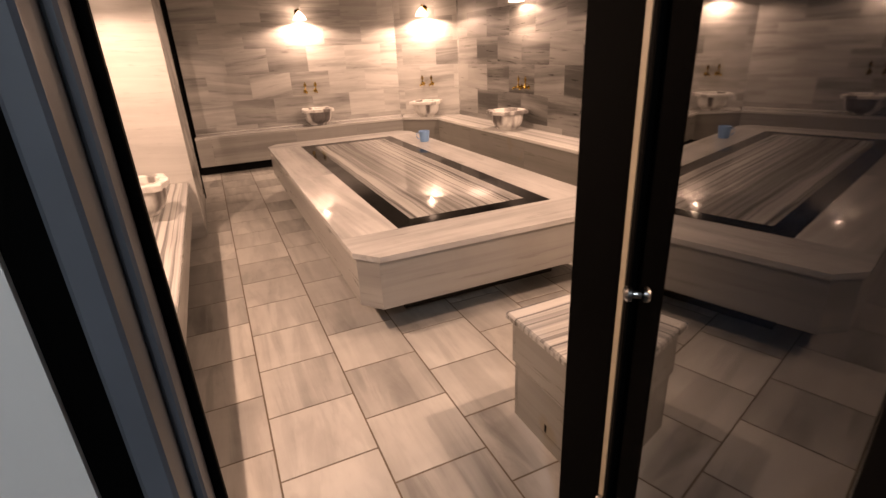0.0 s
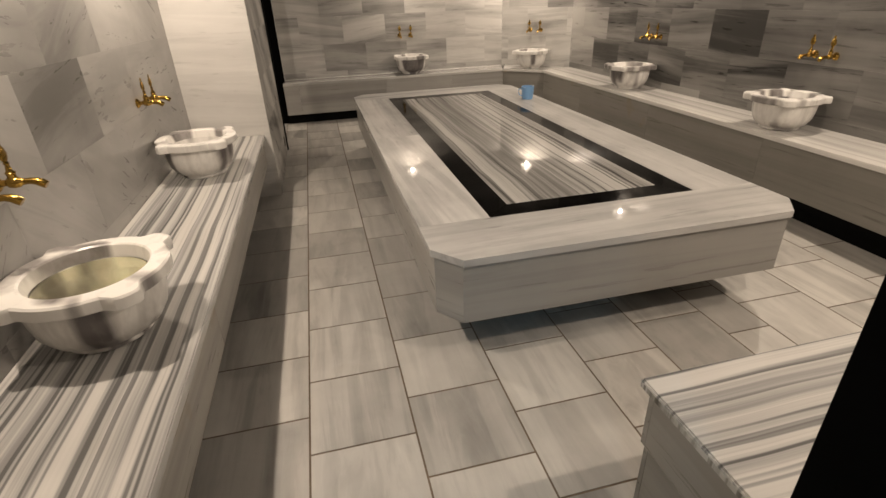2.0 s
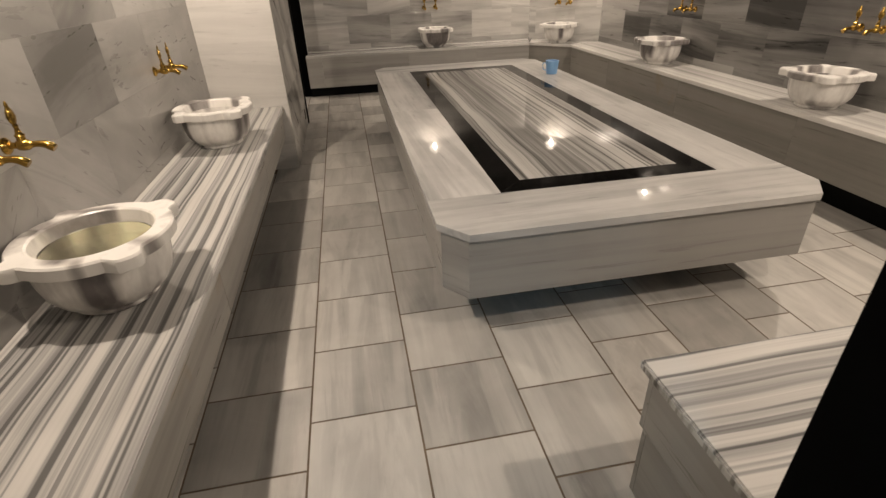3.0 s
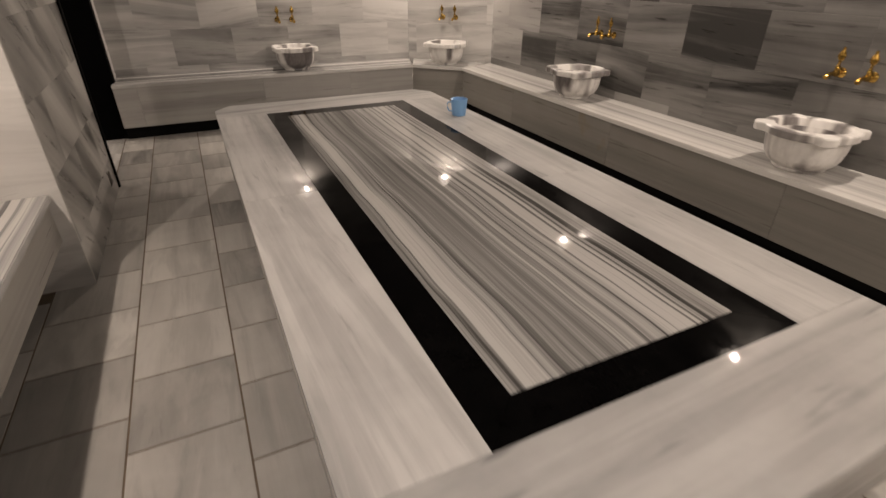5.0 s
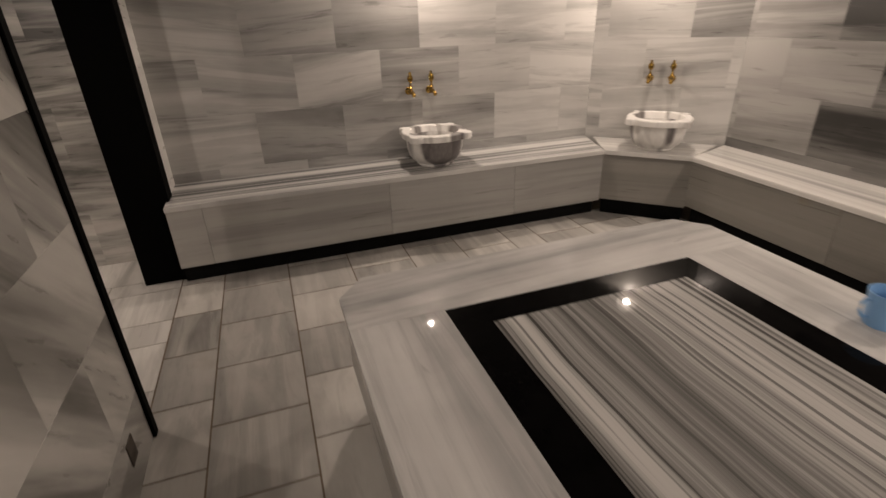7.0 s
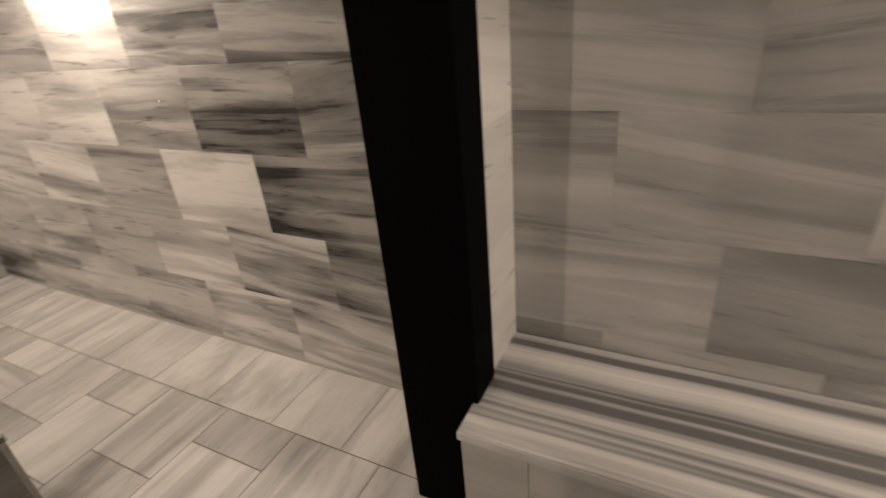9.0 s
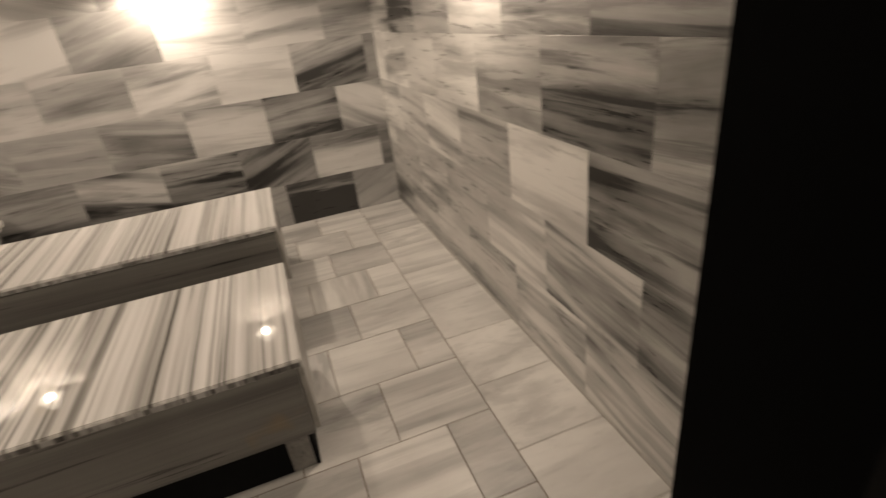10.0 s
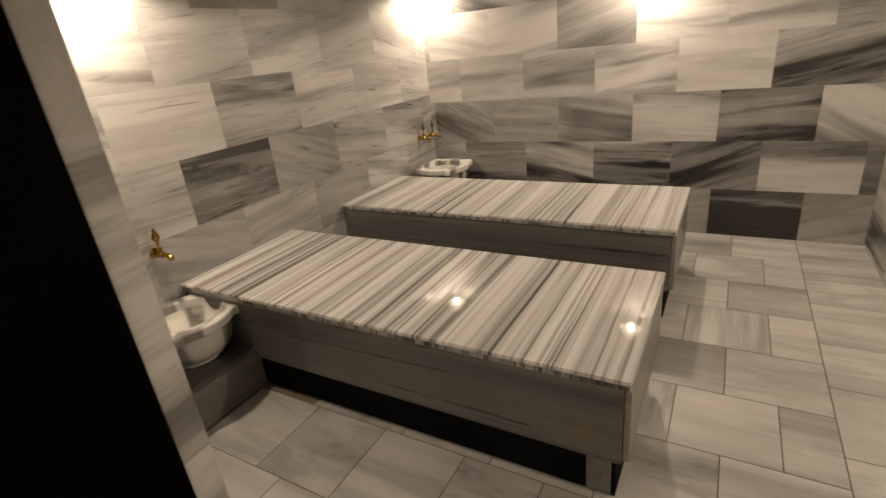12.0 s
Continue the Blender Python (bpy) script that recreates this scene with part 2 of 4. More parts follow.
M_STRIP = marble("marble_jamb_strip", WARM(0.09, 2.0), WARM(0.76), streak=1.0, vary=0.35, turn=0.1, fine=0.14, squeeze=(0.8, 7.5, 7.5), lean=0.08, wander=0.35, bands=0.5, own=0.3)
M_R2B = marble("marble_massage_left", WARM(0.09), WARM(0.80), vary=0.8, streak=0.6, turn=0.4, fine=0.16, squeeze=(0.8, 7.0, 7.0), dashes=0.45, cloud=0.15)
M_FLOOR = marble("marble_floor", WARM(0.22, 1.5), WARM(0.82, 1.5), vary=0.42, streak=0.42, lift=0.08, turn=0.3, fine=0.12, rough=0.4, axis="Z", squeeze=(0.6, 6.0, 6.0), cloud=0.25, stains=0.2, dashes=0.06)
M_FLOOR2 = marble("marble_floor_massage_room", WARM(0.20, 1.3), WARM(0.86, 1.1), vary=0.4, streak=0.5, lift=0.09, turn=0.3, fine=0.14, rough=0.4, axis="Z", squeeze=(0.7, 7.0, 7.0), cloud=0.15, stains=0.3, dashes=0.15, wander=0.4)
M_FLOORC = plain("corridor_stone", (0.16, 0.15, 0.14), 0.4, grain=0.2, scale=12)
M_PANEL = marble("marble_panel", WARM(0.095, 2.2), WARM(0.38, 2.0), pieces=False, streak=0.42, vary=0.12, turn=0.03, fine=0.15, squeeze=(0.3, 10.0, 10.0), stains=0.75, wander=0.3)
M_SLAB_PANEL = marble("slab_panel", WARM(0.18, 1.3), WARM(0.58, 1.3), pieces=False, streak=0.4, vary=0.15, turn=0.05, fine=0.12, squeeze=(0.4, 8.0, 8.0), wander=0.4)
# Panel marble darkened: the shade below the slab tops put into its colour.
M_SHADED_PANEL = marble("shaded_marble_panel", WARM(0.04, 2.2), WARM(0.26, 1.8), pieces=False, streak=0.75, vary=0.15, turn=0.03, fine=0.3, squeeze=(0.3, 10.0, 10.0), stains=0.75)
M_BORDER = marble("marble_slab_border", WARM(0.26, 0.3), WARM(0.86, 0.8), pieces=False, streak=0.5, vary=0.15, lift=0.12, turn=0.08, fine=0.16, rough=0.022, axis="Z", squeeze=(0.6, 7.0, 7.0), sheen=0.026, dashes=0.3, cloud=0.24)
M_STRIPE_X = striped("striped_marble_long", WARM(0.17, 0.4), WARM(0.42, 0.5), WARM(0.72), "X", scale=1.2, contrast=0.6, broad=0.25, lines=0.5)
M_STRIPE_Y = striped("striped_marble_cross", WARM(0.09, 2.4), WARM(0.42, 1.4), WARM(0.80, 0.8), "Y", scale=1.5, rough=0.025, contrast=0.36, broad=0.2, lines=0.32, sheen=0.18)
M_STRIPE_IN = striped("striped_marble_inset", WARM(0.09, 1.4), WARM(0.32), WARM(0.66), "Y", scale=1.35, rough=0.025, contrast=0.42, broad=0.28, lines=0.42, sheen=0.055, waves=0.02, zone=(-0.08, 0.15, 0.16))
M_BENCHTOP = striped("bench_marble", WARM(0.36), WARM(0.58), WARM(0.80), "X", scale=0.8, contrast=0.4, broad=0.4, lines=0.12)
M_BACKTOP = striped("back_bench_marble", WARM(0.16, 0.4), WARM(0.42, 0.6), WARM(0.76), "X", scale=0.9, contrast=0.6, broad=0.4, lines=0.3)
# One stone, two tones: shade under the rim put into the bowl's colour.
M_SHADED_BOWL = basin_stone("basin_marble", -0.06)
M_RIM = basin_stone("rim_marble", 0.09)
M_PALE_BASIN = basin_stone("pale_basin_marble", 0.22)
M_GRANITE = plain("black_granite", (0.003, 0.0028, 0.0028), 0.06, grain=0.5, scale=120)
M_GRANITE.node_tree.nodes["Principled BSDF"].inputs["Specular IOR Level"].default_value = 0.05
M_BLACK = deep_black("black_lining", 0.0012)
# Near-black for hidden cores and recesses, their shade put into the colour.
M_SHADOWBASE = deep_black("shade_black", 0.006)
M_PLINTH = plain("brown_plinth", (0.035, 0.026, 0.018), 0.7, grain=0.3)
M_GROUT = plain("grout", (0.165, 0.125, 0.088), 0.85, grain=0.3, scale=60, bump=0.3)
M_GROUT_WALL = plain("wall_grout", (0.45, 0.43, 0.40), 0.8, grain=0.2, scale=60)
M_PLASTER = plain("plaster", (0.72, 0.71, 0.69), 0.8, grain=0.04, scale=8, bump=0.1)
M_ALU = plain("grey_metal", (0.095, 0.112, 0.135), 0.45, 0.0, grain=0.12, scale=14)
M_BEIGE = plain("beige_seal", (0.55, 0.47, 0.34), 0.5, grain=0.1)
M_STEEL = plain("steel", (0.55, 0.54, 0.52), 0.25, 1.0, grain=0.1)
M_GOLD = plain("gold_metal", (0.36, 0.225, 0.055), 0.2, 1.0, grain=0.25, scale=60)
M_PLASTIC = plain("blue_plastic", (0.22, 0.42, 0.70), 0.4, grain=0.05)
M_WATER = glass_like("water", (0.76, 0.76, 0.58), 0.02, 1.33)
M_CLEAR_WATER = glass_like("clear_water", (0.95, 0.955, 0.92), 0.02, 1.33)
M_EDGE_Y = striped("rough_edge_cross", (0.02, 0.017, 0.014), WARM(0.13, 2), WARM(0.38), "Y", scale=1.5, rough=0.6, contrast=0.6)
M_EDGE_X = striped("rough_edge_long", (0.06, 0.052, 0.042), WARM(0.25, 2), WARM(0.55), "X", scale=1.1, rough=0.6, contrast=0.6)
M_TINTED = glass_like("tinted_glass", (0.015, 0.017, 0.024), 0.02, 1.40)
M_BULB = glowing("lit_glass", (1.0, 0.84, 0.72), 5.5)
M_CEILING = plain("dark_ceiling", (0.05, 0.048, 0.046), 0.8, grain=0.15, scale=6)


# ---- mesh helpers ----
def part(name, bm, material, parent=None, label=""):
    me = bpy.data.meshes.new(name)
    bm.to_mesh(me)
    bm.free()
    me.materials.append(material)
    ob = new(name, me)
    if parent:
        ob.parent = parent
    return tagged(ob, label)


def thing(name, at=(0, 0, 0), turn=0.0, label="", category="", group="", kind=""):
    ob = new(name)
    ob.matrix_basis = pose(*at, 0, 0, turn)
    return tagged(ob, label, category, group, kind)


def smooth(ob, angle=40):
    for p in ob.data.polygons:
        p.use_smooth = True
    ob.data.set_sharp_from_angle(angle=radians(angle))
    return ob


def box(lo, hi, bevel=0.0, bm=None):
    bm = bm or bmesh.new()
    c = [(a + b) / 2 for a, b in zip(lo, hi)]
    d = [b - a for a, b in zip(lo, hi)]
    r = bmesh.ops.create_cube(bm, size=1.0, matrix=Matrix.Translation(c) @ Matrix.Diagonal((*d, 1)))
    if bevel:
        es = list({e for v in r["verts"] for e in v.link_edges})
        bmesh.ops.bevel(bm, geom=es, offset=bevel, segments=1, affect="EDGES", clamp_overlap=True)
    return bm


def prism(outline, z0, z1, bevel=0.0, segments=2):
    """A plate of any outline (counter-clockwise), standing from z0 to z1."""
    bm = bmesh.new()
    vs = [bm.verts.new((x, y, z0)) for x, y in outline]
    f = bm.faces.new(vs)
    r = bmesh.ops.extrude_face_region(bm, geom=[f])
    for v in r["geom"]:
        if isinstance(v, bmesh.types.BMVert):
            v.co.z = z1
    bmesh.ops.recalc_face_normals(bm, faces=bm.faces[:])
    if bevel:
        es = [e for e in bm.edges if all(abs(v.co.z - z1) < 1e-5 for v in e.verts)]
        bmesh.ops.bevel(bm, geom=es, offset=bevel, segments=segments, affect="EDGES", clamp_overlap=True)
    return bm


def lathe(profile, seg=32, m=None, shape=None):
    """Turns (radius, height) pairs round z; shape(angle, index) scales the radius."""
    bm = bmesh.new()
    rings = []
    for i, (r, z) in enumerate(profile):
        ring = []
        for k in range(seg):
            a = 2 * math.pi * k / seg
            q = r * (shape(a, i) if shape else 1.0)
            ring.append(bm.verts.new((q * math.cos(a), q * math.sin(a), z)))
        rings.append(ring)
    for a, b in zip(rings, rings[1:]):
        for k in range(seg):
            bm.faces.new((a[k], a[(k + 1) % seg], b[(k + 1) % seg], b[k]))
    bm.faces.new(rings[0][::-1])
    bm.faces.new(rings[-1])
    bmesh.ops.recalc_face_normals(bm, faces=bm.faces[:])
    if m is not None:
        bm.transform(m)
    return bm


def tube(points, radius, seg=12):
    """A round bar along a line of points, with radii given singly or one for all."""
    bm = bmesh.new()
    pts = [Vector(p) for p in points]
    rad = radius if isinstance(radius, (list, tuple)) else [radius] * len(pts)
    rings = []
    for i, p in enumerate(pts):
        d = (pts[min(i + 1, len(pts) - 1)] - pts[max(i - 1, 0)]).normalized()
        q = d.to_track_quat("Z", "Y")
        rings.append([bm.verts.new(p + q @ Vector((rad[i] * math.cos(2 * math.pi * k / seg), rad[i] * math.sin(2 * math.pi * k / seg), 0))) for k in range(seg)])
    for a, b in zip(rings, rings[1:]):
        for k in range(seg):
            bm.faces.new((a[k], a[(k + 1) % seg], b[(k + 1) % seg], b[k]))
    bm.faces.new(rings[0][::-1])
    bm.faces.new(rings[-1])
    bmesh.ops.recalc_face_normals(bm, faces=bm.faces[:])
    return bm


# ---- tiled surfaces ----
TILES = {}
rng = random.Random(5)


def tile_mesh(w, h, d, material):
    """A shared slab of marble w x h, d thick, its face in local XZ looking to -Y, edges eased."""
    key = (round(w, 3), round(h, 3), d, material.name)
    if key not in TILES:
        bm = box((-key[0] / 2 + 0.0003, 0, -h / 2 + 0.0003), (key[0] / 2 - 0.0003, d, h / 2 - 0.0003), 0.0003)
        me = bpy.data.meshes.new("tile")
        bm.to_mesh(me)
        bm.free()
        me.materials.append(material)
        TILES[key] = me
    return TILES[key]


WALLS = []


def wall(name, start, end, material, pitch, offset, seed, top=H, bottom=0.0, phase=0.0, module=0.56, tones=(0.3, 0.8), rows=None, label="", thick=0.14):
    """A wall whose face runs from start to end in plan and looks to the right-hand side of that way. Its tiles lie in half bond:
    row 0 begins at the height offset; even rows have a joint at phase, odd ones half a module on. rows: tones of tiles, row by row."""
    a, b = Vector((*start, 0)), Vector((*end, 0))
    u = (b - a).normalized()
    n = Vector((u.y, -u.x, 0))
    length = (b - a).length
    ob = part(name, box((0, 0.0012, bottom), (length, thick, top)), M_GROUT_WALL, None, label)
    ob.matrix_basis = Matrix(((u.x, -n.x, 0, a.x), (u.y, -n.y, 0, a.y), (0, 0, 1, 0), (0, 0, 0, 1)))
    tagged(ob, kind="structure", category="wall")
    WALLS.append((ob, length, top, bottom, pitch, offset, seed, phase, module, tones, rows or {}, material))
    return ob


def lay_wall(ob, length, top, bottom, pitch, offset, seed, phase, module, tones, rows, material):
    rng = random.Random(seed)
    first = -math.ceil((offset - bottom) / pitch)
    for r in range(first, math.ceil((top - offset) / pitch)):
        z0, z1 = max(offset + r * pitch, bottom), min(offset + (r + 1) * pitch, top)
        if z1 - z0 < 0.02:
            continue
        p = phase + (module / 2 if r % 2 else 0.0)
        k = -math.ceil(p / module)
        known = rows.get(r, ())
        x0 = 0.0
        while x0 < length - 0.005:
            x1 = min(p + (k + 1) * module, length)
            if x1 - x0 > 0.01:
                t = new("tile", tile_mesh(x1 - x0, z1 - z0, 0.012, material))
                t.parent = ob
                t.location = ((x0 + x1) / 2, rng.uniform(-0.0001, 0.0001), (z0 + z1) / 2)
                tone = known[k + 1] if 0 <= k + 1 < len(known) else rng.uniform(*tones)
                t.color = (tone, 0, 0, 1)
                x0 = x1
            k += 1


def floor_tile(parent, x0, x1, y0, y1, material, along):
    w, h = (x1 - x0, y1 - y0)
    t = new("tile", tile_mesh(w if along == "x" else h, h if along == "x" else w, 0.015, material))
    t.parent = parent
    t.color = (rng.random(), 0, 0, 1)
    c = ((x0 + x1) / 2, (y0 + y1) / 2, 0.0)
    t.matrix_basis = Matrix.Translation(c) @ Euler((radians(-90), 0, radians(0 if along == "x" else 90))).to_matrix().to_4x4()
    return t


# ---- structure ----
floor = part("floor", box((-5.2, -1.9, -0.2), (2.9, 5.6, -0.0014)), M_GROUT, None, "grey veined marble floor tiles with brown grout joints")
tagged(floor, kind="structure", category="floor")
ceiling = part("ceiling", box((-5.2, -2.0, H), (2.9, 5.6, H + 0.15)), M_CEILING, None, "plain dark ceiling of the bath")
tagged(ceiling, kind="structure", category="ceiling")

DG0, DG1 = (1.95, YB), (XR, 4.54)          # ends of the corner wall
wall("wall_back", (XS - 0.02, YB), DG0, M_BACK, 0.335, 0.57, 11, phase=0.015, tones=(0.35, 0.8),
     rows={0: (0.75, 0.75, 0.32, 0.42, 0.48, 0.8, 0.85), 1: (0.6, 0.65, 0.65, 0.68, 0.78, 0.85, 0.8), 2: (0.65, 0.65, 0.58, 0.25, 0.74, 0.85, 0.9)},
     label="light grey veined marble tiles behind the basins")
wall("wall_corner", DG0, DG1, M_BACK, 0.335, 0.57, 12, phase=0.1, tones=(0.7, 0.95), rows={0: (0.7, 0.85, 0.9), 1: (0.8, 0.75, 0.9), 2: (0.8, 0.8, 0.2)}, label="white marble tiles on the angled corner wall")
wall("wall_right", DG1, (XR, YE), M_RIGHT, 0.335, 0.57, 13, phase=0.04, tones=(0.1, 0.5),
     rows={-1: (0.3, 0.3, 0.25, 0.3, 0.75, 0.2, 0.25), 0: (0.9, 0.9, 0.14, 0.35, 0.3, 0.12, 0.12, 0.2, 0.35),
           1: (1.0, 0.8, 0.28, 0.1, 0.42, 0.0, 0.18, 0.35, 0.3), 2: (0.9, 0.5, 0.12, 0.08, 0.2, 0.3, 0.22, 0.2, 0.25), 3: (0.5, 0.2, 0.12, 0.15, 0.25, 0.2)},
     label="dark grey veined marble tiled wall")
wall("wall_left", (XL, YE), (XL, 2.10), M_LEFT, 0.335, 0.57, 14, phase=0.20, tones=(0.45, 0.8), rows={1: (0.6, 0.55, 0.65, 0.1, 0.6, 0.5, 0.6), 0: (0.6, 0.7, 0.5, 0.6, 0.6, 0.45, 0.4)},
     label="cloudy grey marble tiled wall above the bench")
wall("wall_stub_face", (XL, 2.10), (XS, 2.10), M_WHITE, 0.335, 0.57, 15, module=6.0, phase=2.0, tones=(0.6, 0.9), label="white marble tiled end face of the dividing wall", thick=0.02)
# low tile tones: the shade on this side is put into them
wall("wall_stub_side", (XS, 2.1125), (XS, 3.53), M_STUB, 0.335, 0.57, 16, phase=0.3, tones=(0.1, 0.5), label="grey marble tiled side of the dividing wall", thick=0.1)
wall("wall_jamb_side", (XS - 0.004, 5.03), (XS - 0.004, YB), M_WHITE, 0.335, 0.57, 17, tones=(0.5, 0.7), label="narrow white marble tiled strip beside the passage", thick=0.1)
wall("wall_stub_end", (XS - 0.335, 3.566), (XD, 3.566), M_STRIP, 0.335, 0.42, 18, tones=(0.6, 0.95), label="narrow grey marble tiled strip at the passage", thick=0.1)
wall("wall_massage_left", (XD, R2Y0), (R2X, R2Y0), M_R2B, 0.342, 0.42, 19, module=0.58, phase=0.155, tones=(0.55, 0.85),
     rows={0: (0.5, 0.6, 0.5, 0.6, 0.45, 0.6), 1: (0.6, 0.75, 0.12, 0.4, 0.5, 0.5, 0.6), 2: (0.7, 0.8, 0.85, 0.35, 0.7, 0.65, 0.85)},
     label="grey and white veined marble tiles behind the slabs", thick=0.018)
wall("wall_divider_back", (XD, 3.566), (XD, R2Y0), M_R2B, 0.342, 0.42, 22, label="veined marble tiled back of the dividing wall", thick=0.1)
wall("wall_massage_far", (R2X, R2Y0), (R2X, R2Y1), M_R2, 0.345, 0.345, 20, phase=0.32, tones=(0.3, 0.8),
     rows={-1: (0.3, 0.35, 0.3, 0.35, 0.0, 0.45, 0.35), 0: (0.3, 0.2, 0.42, 0.42, 0.04, 0.55, 0.3), 1: (0.4, 0.45, 0.35, 0.6, 0.4, 0.55, 0.75), 2: (0.7, 0.55, 0.5, 0.45, 0.95, 0.35, 0.4),
           3: (0.9, 0.9, 0.3, 0.8, 0.85, 0.6, 0.5)},
     label="boldly veined grey marble tiled end wall")
wall("wall_massage_right", (R2X, R2Y1), (XS - 0.245, R2Y1), M_R2R, 0.34, 0.36, 21, module=0.565, phase=0.245, tones=(0.3, 0.75),
     rows={-1: (0.4, 0.45, 0.4, 0.35, 0.45, 0.45, 0.4, 0.4), 0: (0.6, 0.6, 0.5, 0.3, 0.65, 0.35, 0.3, 0.3), 1: (0.6, 0.7, 0.7, 0.4, 0.9, 0.12, 0.3), 2: (0.7, 0.6, 0.6, 0.7, 0.35, 0.15, 0.2),
           3: (0.4, 0.2, 0.3, 0.6, 0.25, 0.2, 0.2)},
     label="boldly veined grey marble tiled side wall")
wall("wall_divider_end", (XS - 0.245, R2Y1), (XS - 0.245, 4.905), M_R2B, 0.342, 0.42, 23, label="veined marble tiled back of the passage jamb", thick=0.06)
DX0, DX1, DH = -0.98, -0.055, 2.30            # entrance opening
wall("wall_entrance_right", (XR, YE), (DX1 + 0.05, YE), M_RIGHT, 0.335, 0.57, 24, tones=(0.2, 0.6), label="grey marble tiled wall beside the entrance")
wall("wall_entrance_left", (DX0 - 0.05, YE), (XL, YE), M_LEFT, 0.335, 0.57, 25, label="grey marble tiled wall beside the entrance")
wall("wall_entrance_top", (DX1 + 0.05, YE), (DX0 - 0.05, YE), M_LEFT, 0.335, 0.57, 27, bottom=DH + 0.05, label="grey marble tiles over the entrance")

# the corridor outside the entrance
def plain_wall(name, lo, hi, label):
    return tagged(part(name, box(lo, hi), M_PLASTER, None, label), kind="structure", category="wall")

plain_wall("wall_corridor_left", (-1.75, -5.0, 0), (-1.6, -1.95, H), "pale grey painted corridor wall")
plain_wall("wall_corridor_front_left", (-1.7, -1.89, 0), (-1.117, -1.745, H), "pale grey painted wall beside the entrance")
plain_wall("wall_corridor_front_right", (0.0, -1.93, 0), (1.6, -1.745, H), "pale grey painted wall beside the entrance")
plain_wall("wall_corridor_front_top", (-1.117, -1.93, DH + 0.06), (0.0, -1.745, H), "pale grey painted wall over the entrance")
plain_wall("wall_corridor_right", (1.5, -5.0, 0), (1.65, -1.93, H), "pale grey painted corridor wall")
plain_wall("wall_behind_slabs", (R2X, 1.98, 0), (XL - 0.145, R2Y0 - 0.02, H), "plain plastered back of the tiled wall")
plain_wall("wall_corridor_end", (-1.75, -5.1, 0), (1.65, -5.0, H), "pale grey painted corridor end wall")
tagged(part("floor_corridor", box((-1.75, -5.0, -0.2), (1.65, -1.9, -0.004)), M_FLOORC, None, "dark stone corridor floor"), kind="structure", category="floor")
tagged(part("ceiling_corridor", box((-1.75, -5.1, H), (1.65, -1.95, H + 0.15)), M_PLASTER, None, "white corridor ceiling"), kind="structure", category="ceiling")

# black lining of the passage between the rooms
def lining(name, lo, hi, label):
    return tagged(part(name, box(lo, hi, 0.003), M_BLACK, None, label), kind="structure", category="trim")

lining("trim_passage_near", (XS - 0.335, 3.53, 0), (XS + 0.012, 3.572, 2.35), "matt black lining of the open passage")
lining("trim_passage_far", (XS - 0.245, 4.90, 0), (XS + 0.006, 5.03, 2.35), "matt black lining of the open passage")
lining("trim_passage_head", (XS - 0.335, 3.572, 2.16), (XS + 0.006, 4.90, 2.35), "matt black head lining of the open passage")
tagged(part("wall_passage_head", box((XD, 3.45, 2.35), (XS, 4.99, H)), M_PLASTER, None, "plain wall over the passage"), kind="structure", category="wall")
tagged(part("trim_service_plate", box((XS - 0.004, 3.29, 0.10), (XS + 0.004, 3.36, 0.19), 0.002), M_PLINTH, None, "small dark brown cover plate near the floor"), kind="structure", category="trim")


# ---- lamps on the walls ----
def sconce(at, turn):
    """A small brass bracket with a lit glass bell that opens downward; local -Y looks into the room."""
    t = thing("wall_sconce", at, turn, "brass wall sconce with a glowing bell glass shade", "lamp", "wall sconces")
    back = lathe([(0.045, 0.0), (0.045, 0.008), (0.03, 0.018), (0.012, 0.022)], 20, Matrix.Rotation(radians(90), 4, "X"))
    smooth(part("back_plate", back, M_GOLD, t))
    arm = smooth(part("arm", tube([(0, -0.015, 0), (0, -0.06, 0.03), (0, -0.10, 0.05), (0, -0.12, 0.03), (0, -0.12, 0.0)], 0.008), M_GOLD, t))
    bell = lathe([(0.012, 0.012), (0.035, -0.012), (0.066, -0.05), (0.088, -0.10), (0.085, -0.10), (0.062, -0.05), (0.032, -0.015), (0.008, 0.002)], 24, Matrix.Translation((0, -0.12, 0)))
    sh = smooth(part("shade", bell, M_BULB, arm, "glowing frosted glass bell"))
    sh.visible_shadow = False
    return t


def sconce_lamp(at, turn, power=SCONCE_W):
    """The light from the bell's mouth: downward and a little into the room."""
    ld = bpy.data.lights.new("sconce_light", "SPOT")
    ld.spot_size, ld.spot_blend, ld.shadow_soft_size, ld.energy, ld.color = radians(168), 0.25, 0.022, power, (1.0, 0.832, 0.727)
    a = radians(turn)
    eye = Vector((at[0] + 0.12 * math.sin(a), at[1] - 0.12 * math.cos(a), at[2] - 0.105))
    aim = eye + Vector((0.14 * math.sin(a), -0.14 * math.cos(a), -1.0))
    new("sconce_light", ld).matrix_basis = look(eye, aim)


# The sconces at (XR, -0.9) and (1.0, YE) are unseen, added to light the entrance.
LAMPS = [((0.52, YB, 2.02), 0), ((2.305, 4.895, 2.02), -45), ((XR, 2.76, 2.02), -90), ((XR, 0.87, 2.02), -90), ((XR, -0.9, 2.02), -90), ((1.0, YE, 2.02), 180),
         ((XL, 1.19, 2.02), 90), ((XL, -0.47, 2.02), 90),
         ((-2.22, R2Y0, 2.03), 180), ((-4.9, R2Y0, 2.03), 180), ((R2X, 3.92, 1.98), 90), ((-3.0, R2Y1, 1.98), 0)]
first = sconce(*LAMPS[0])
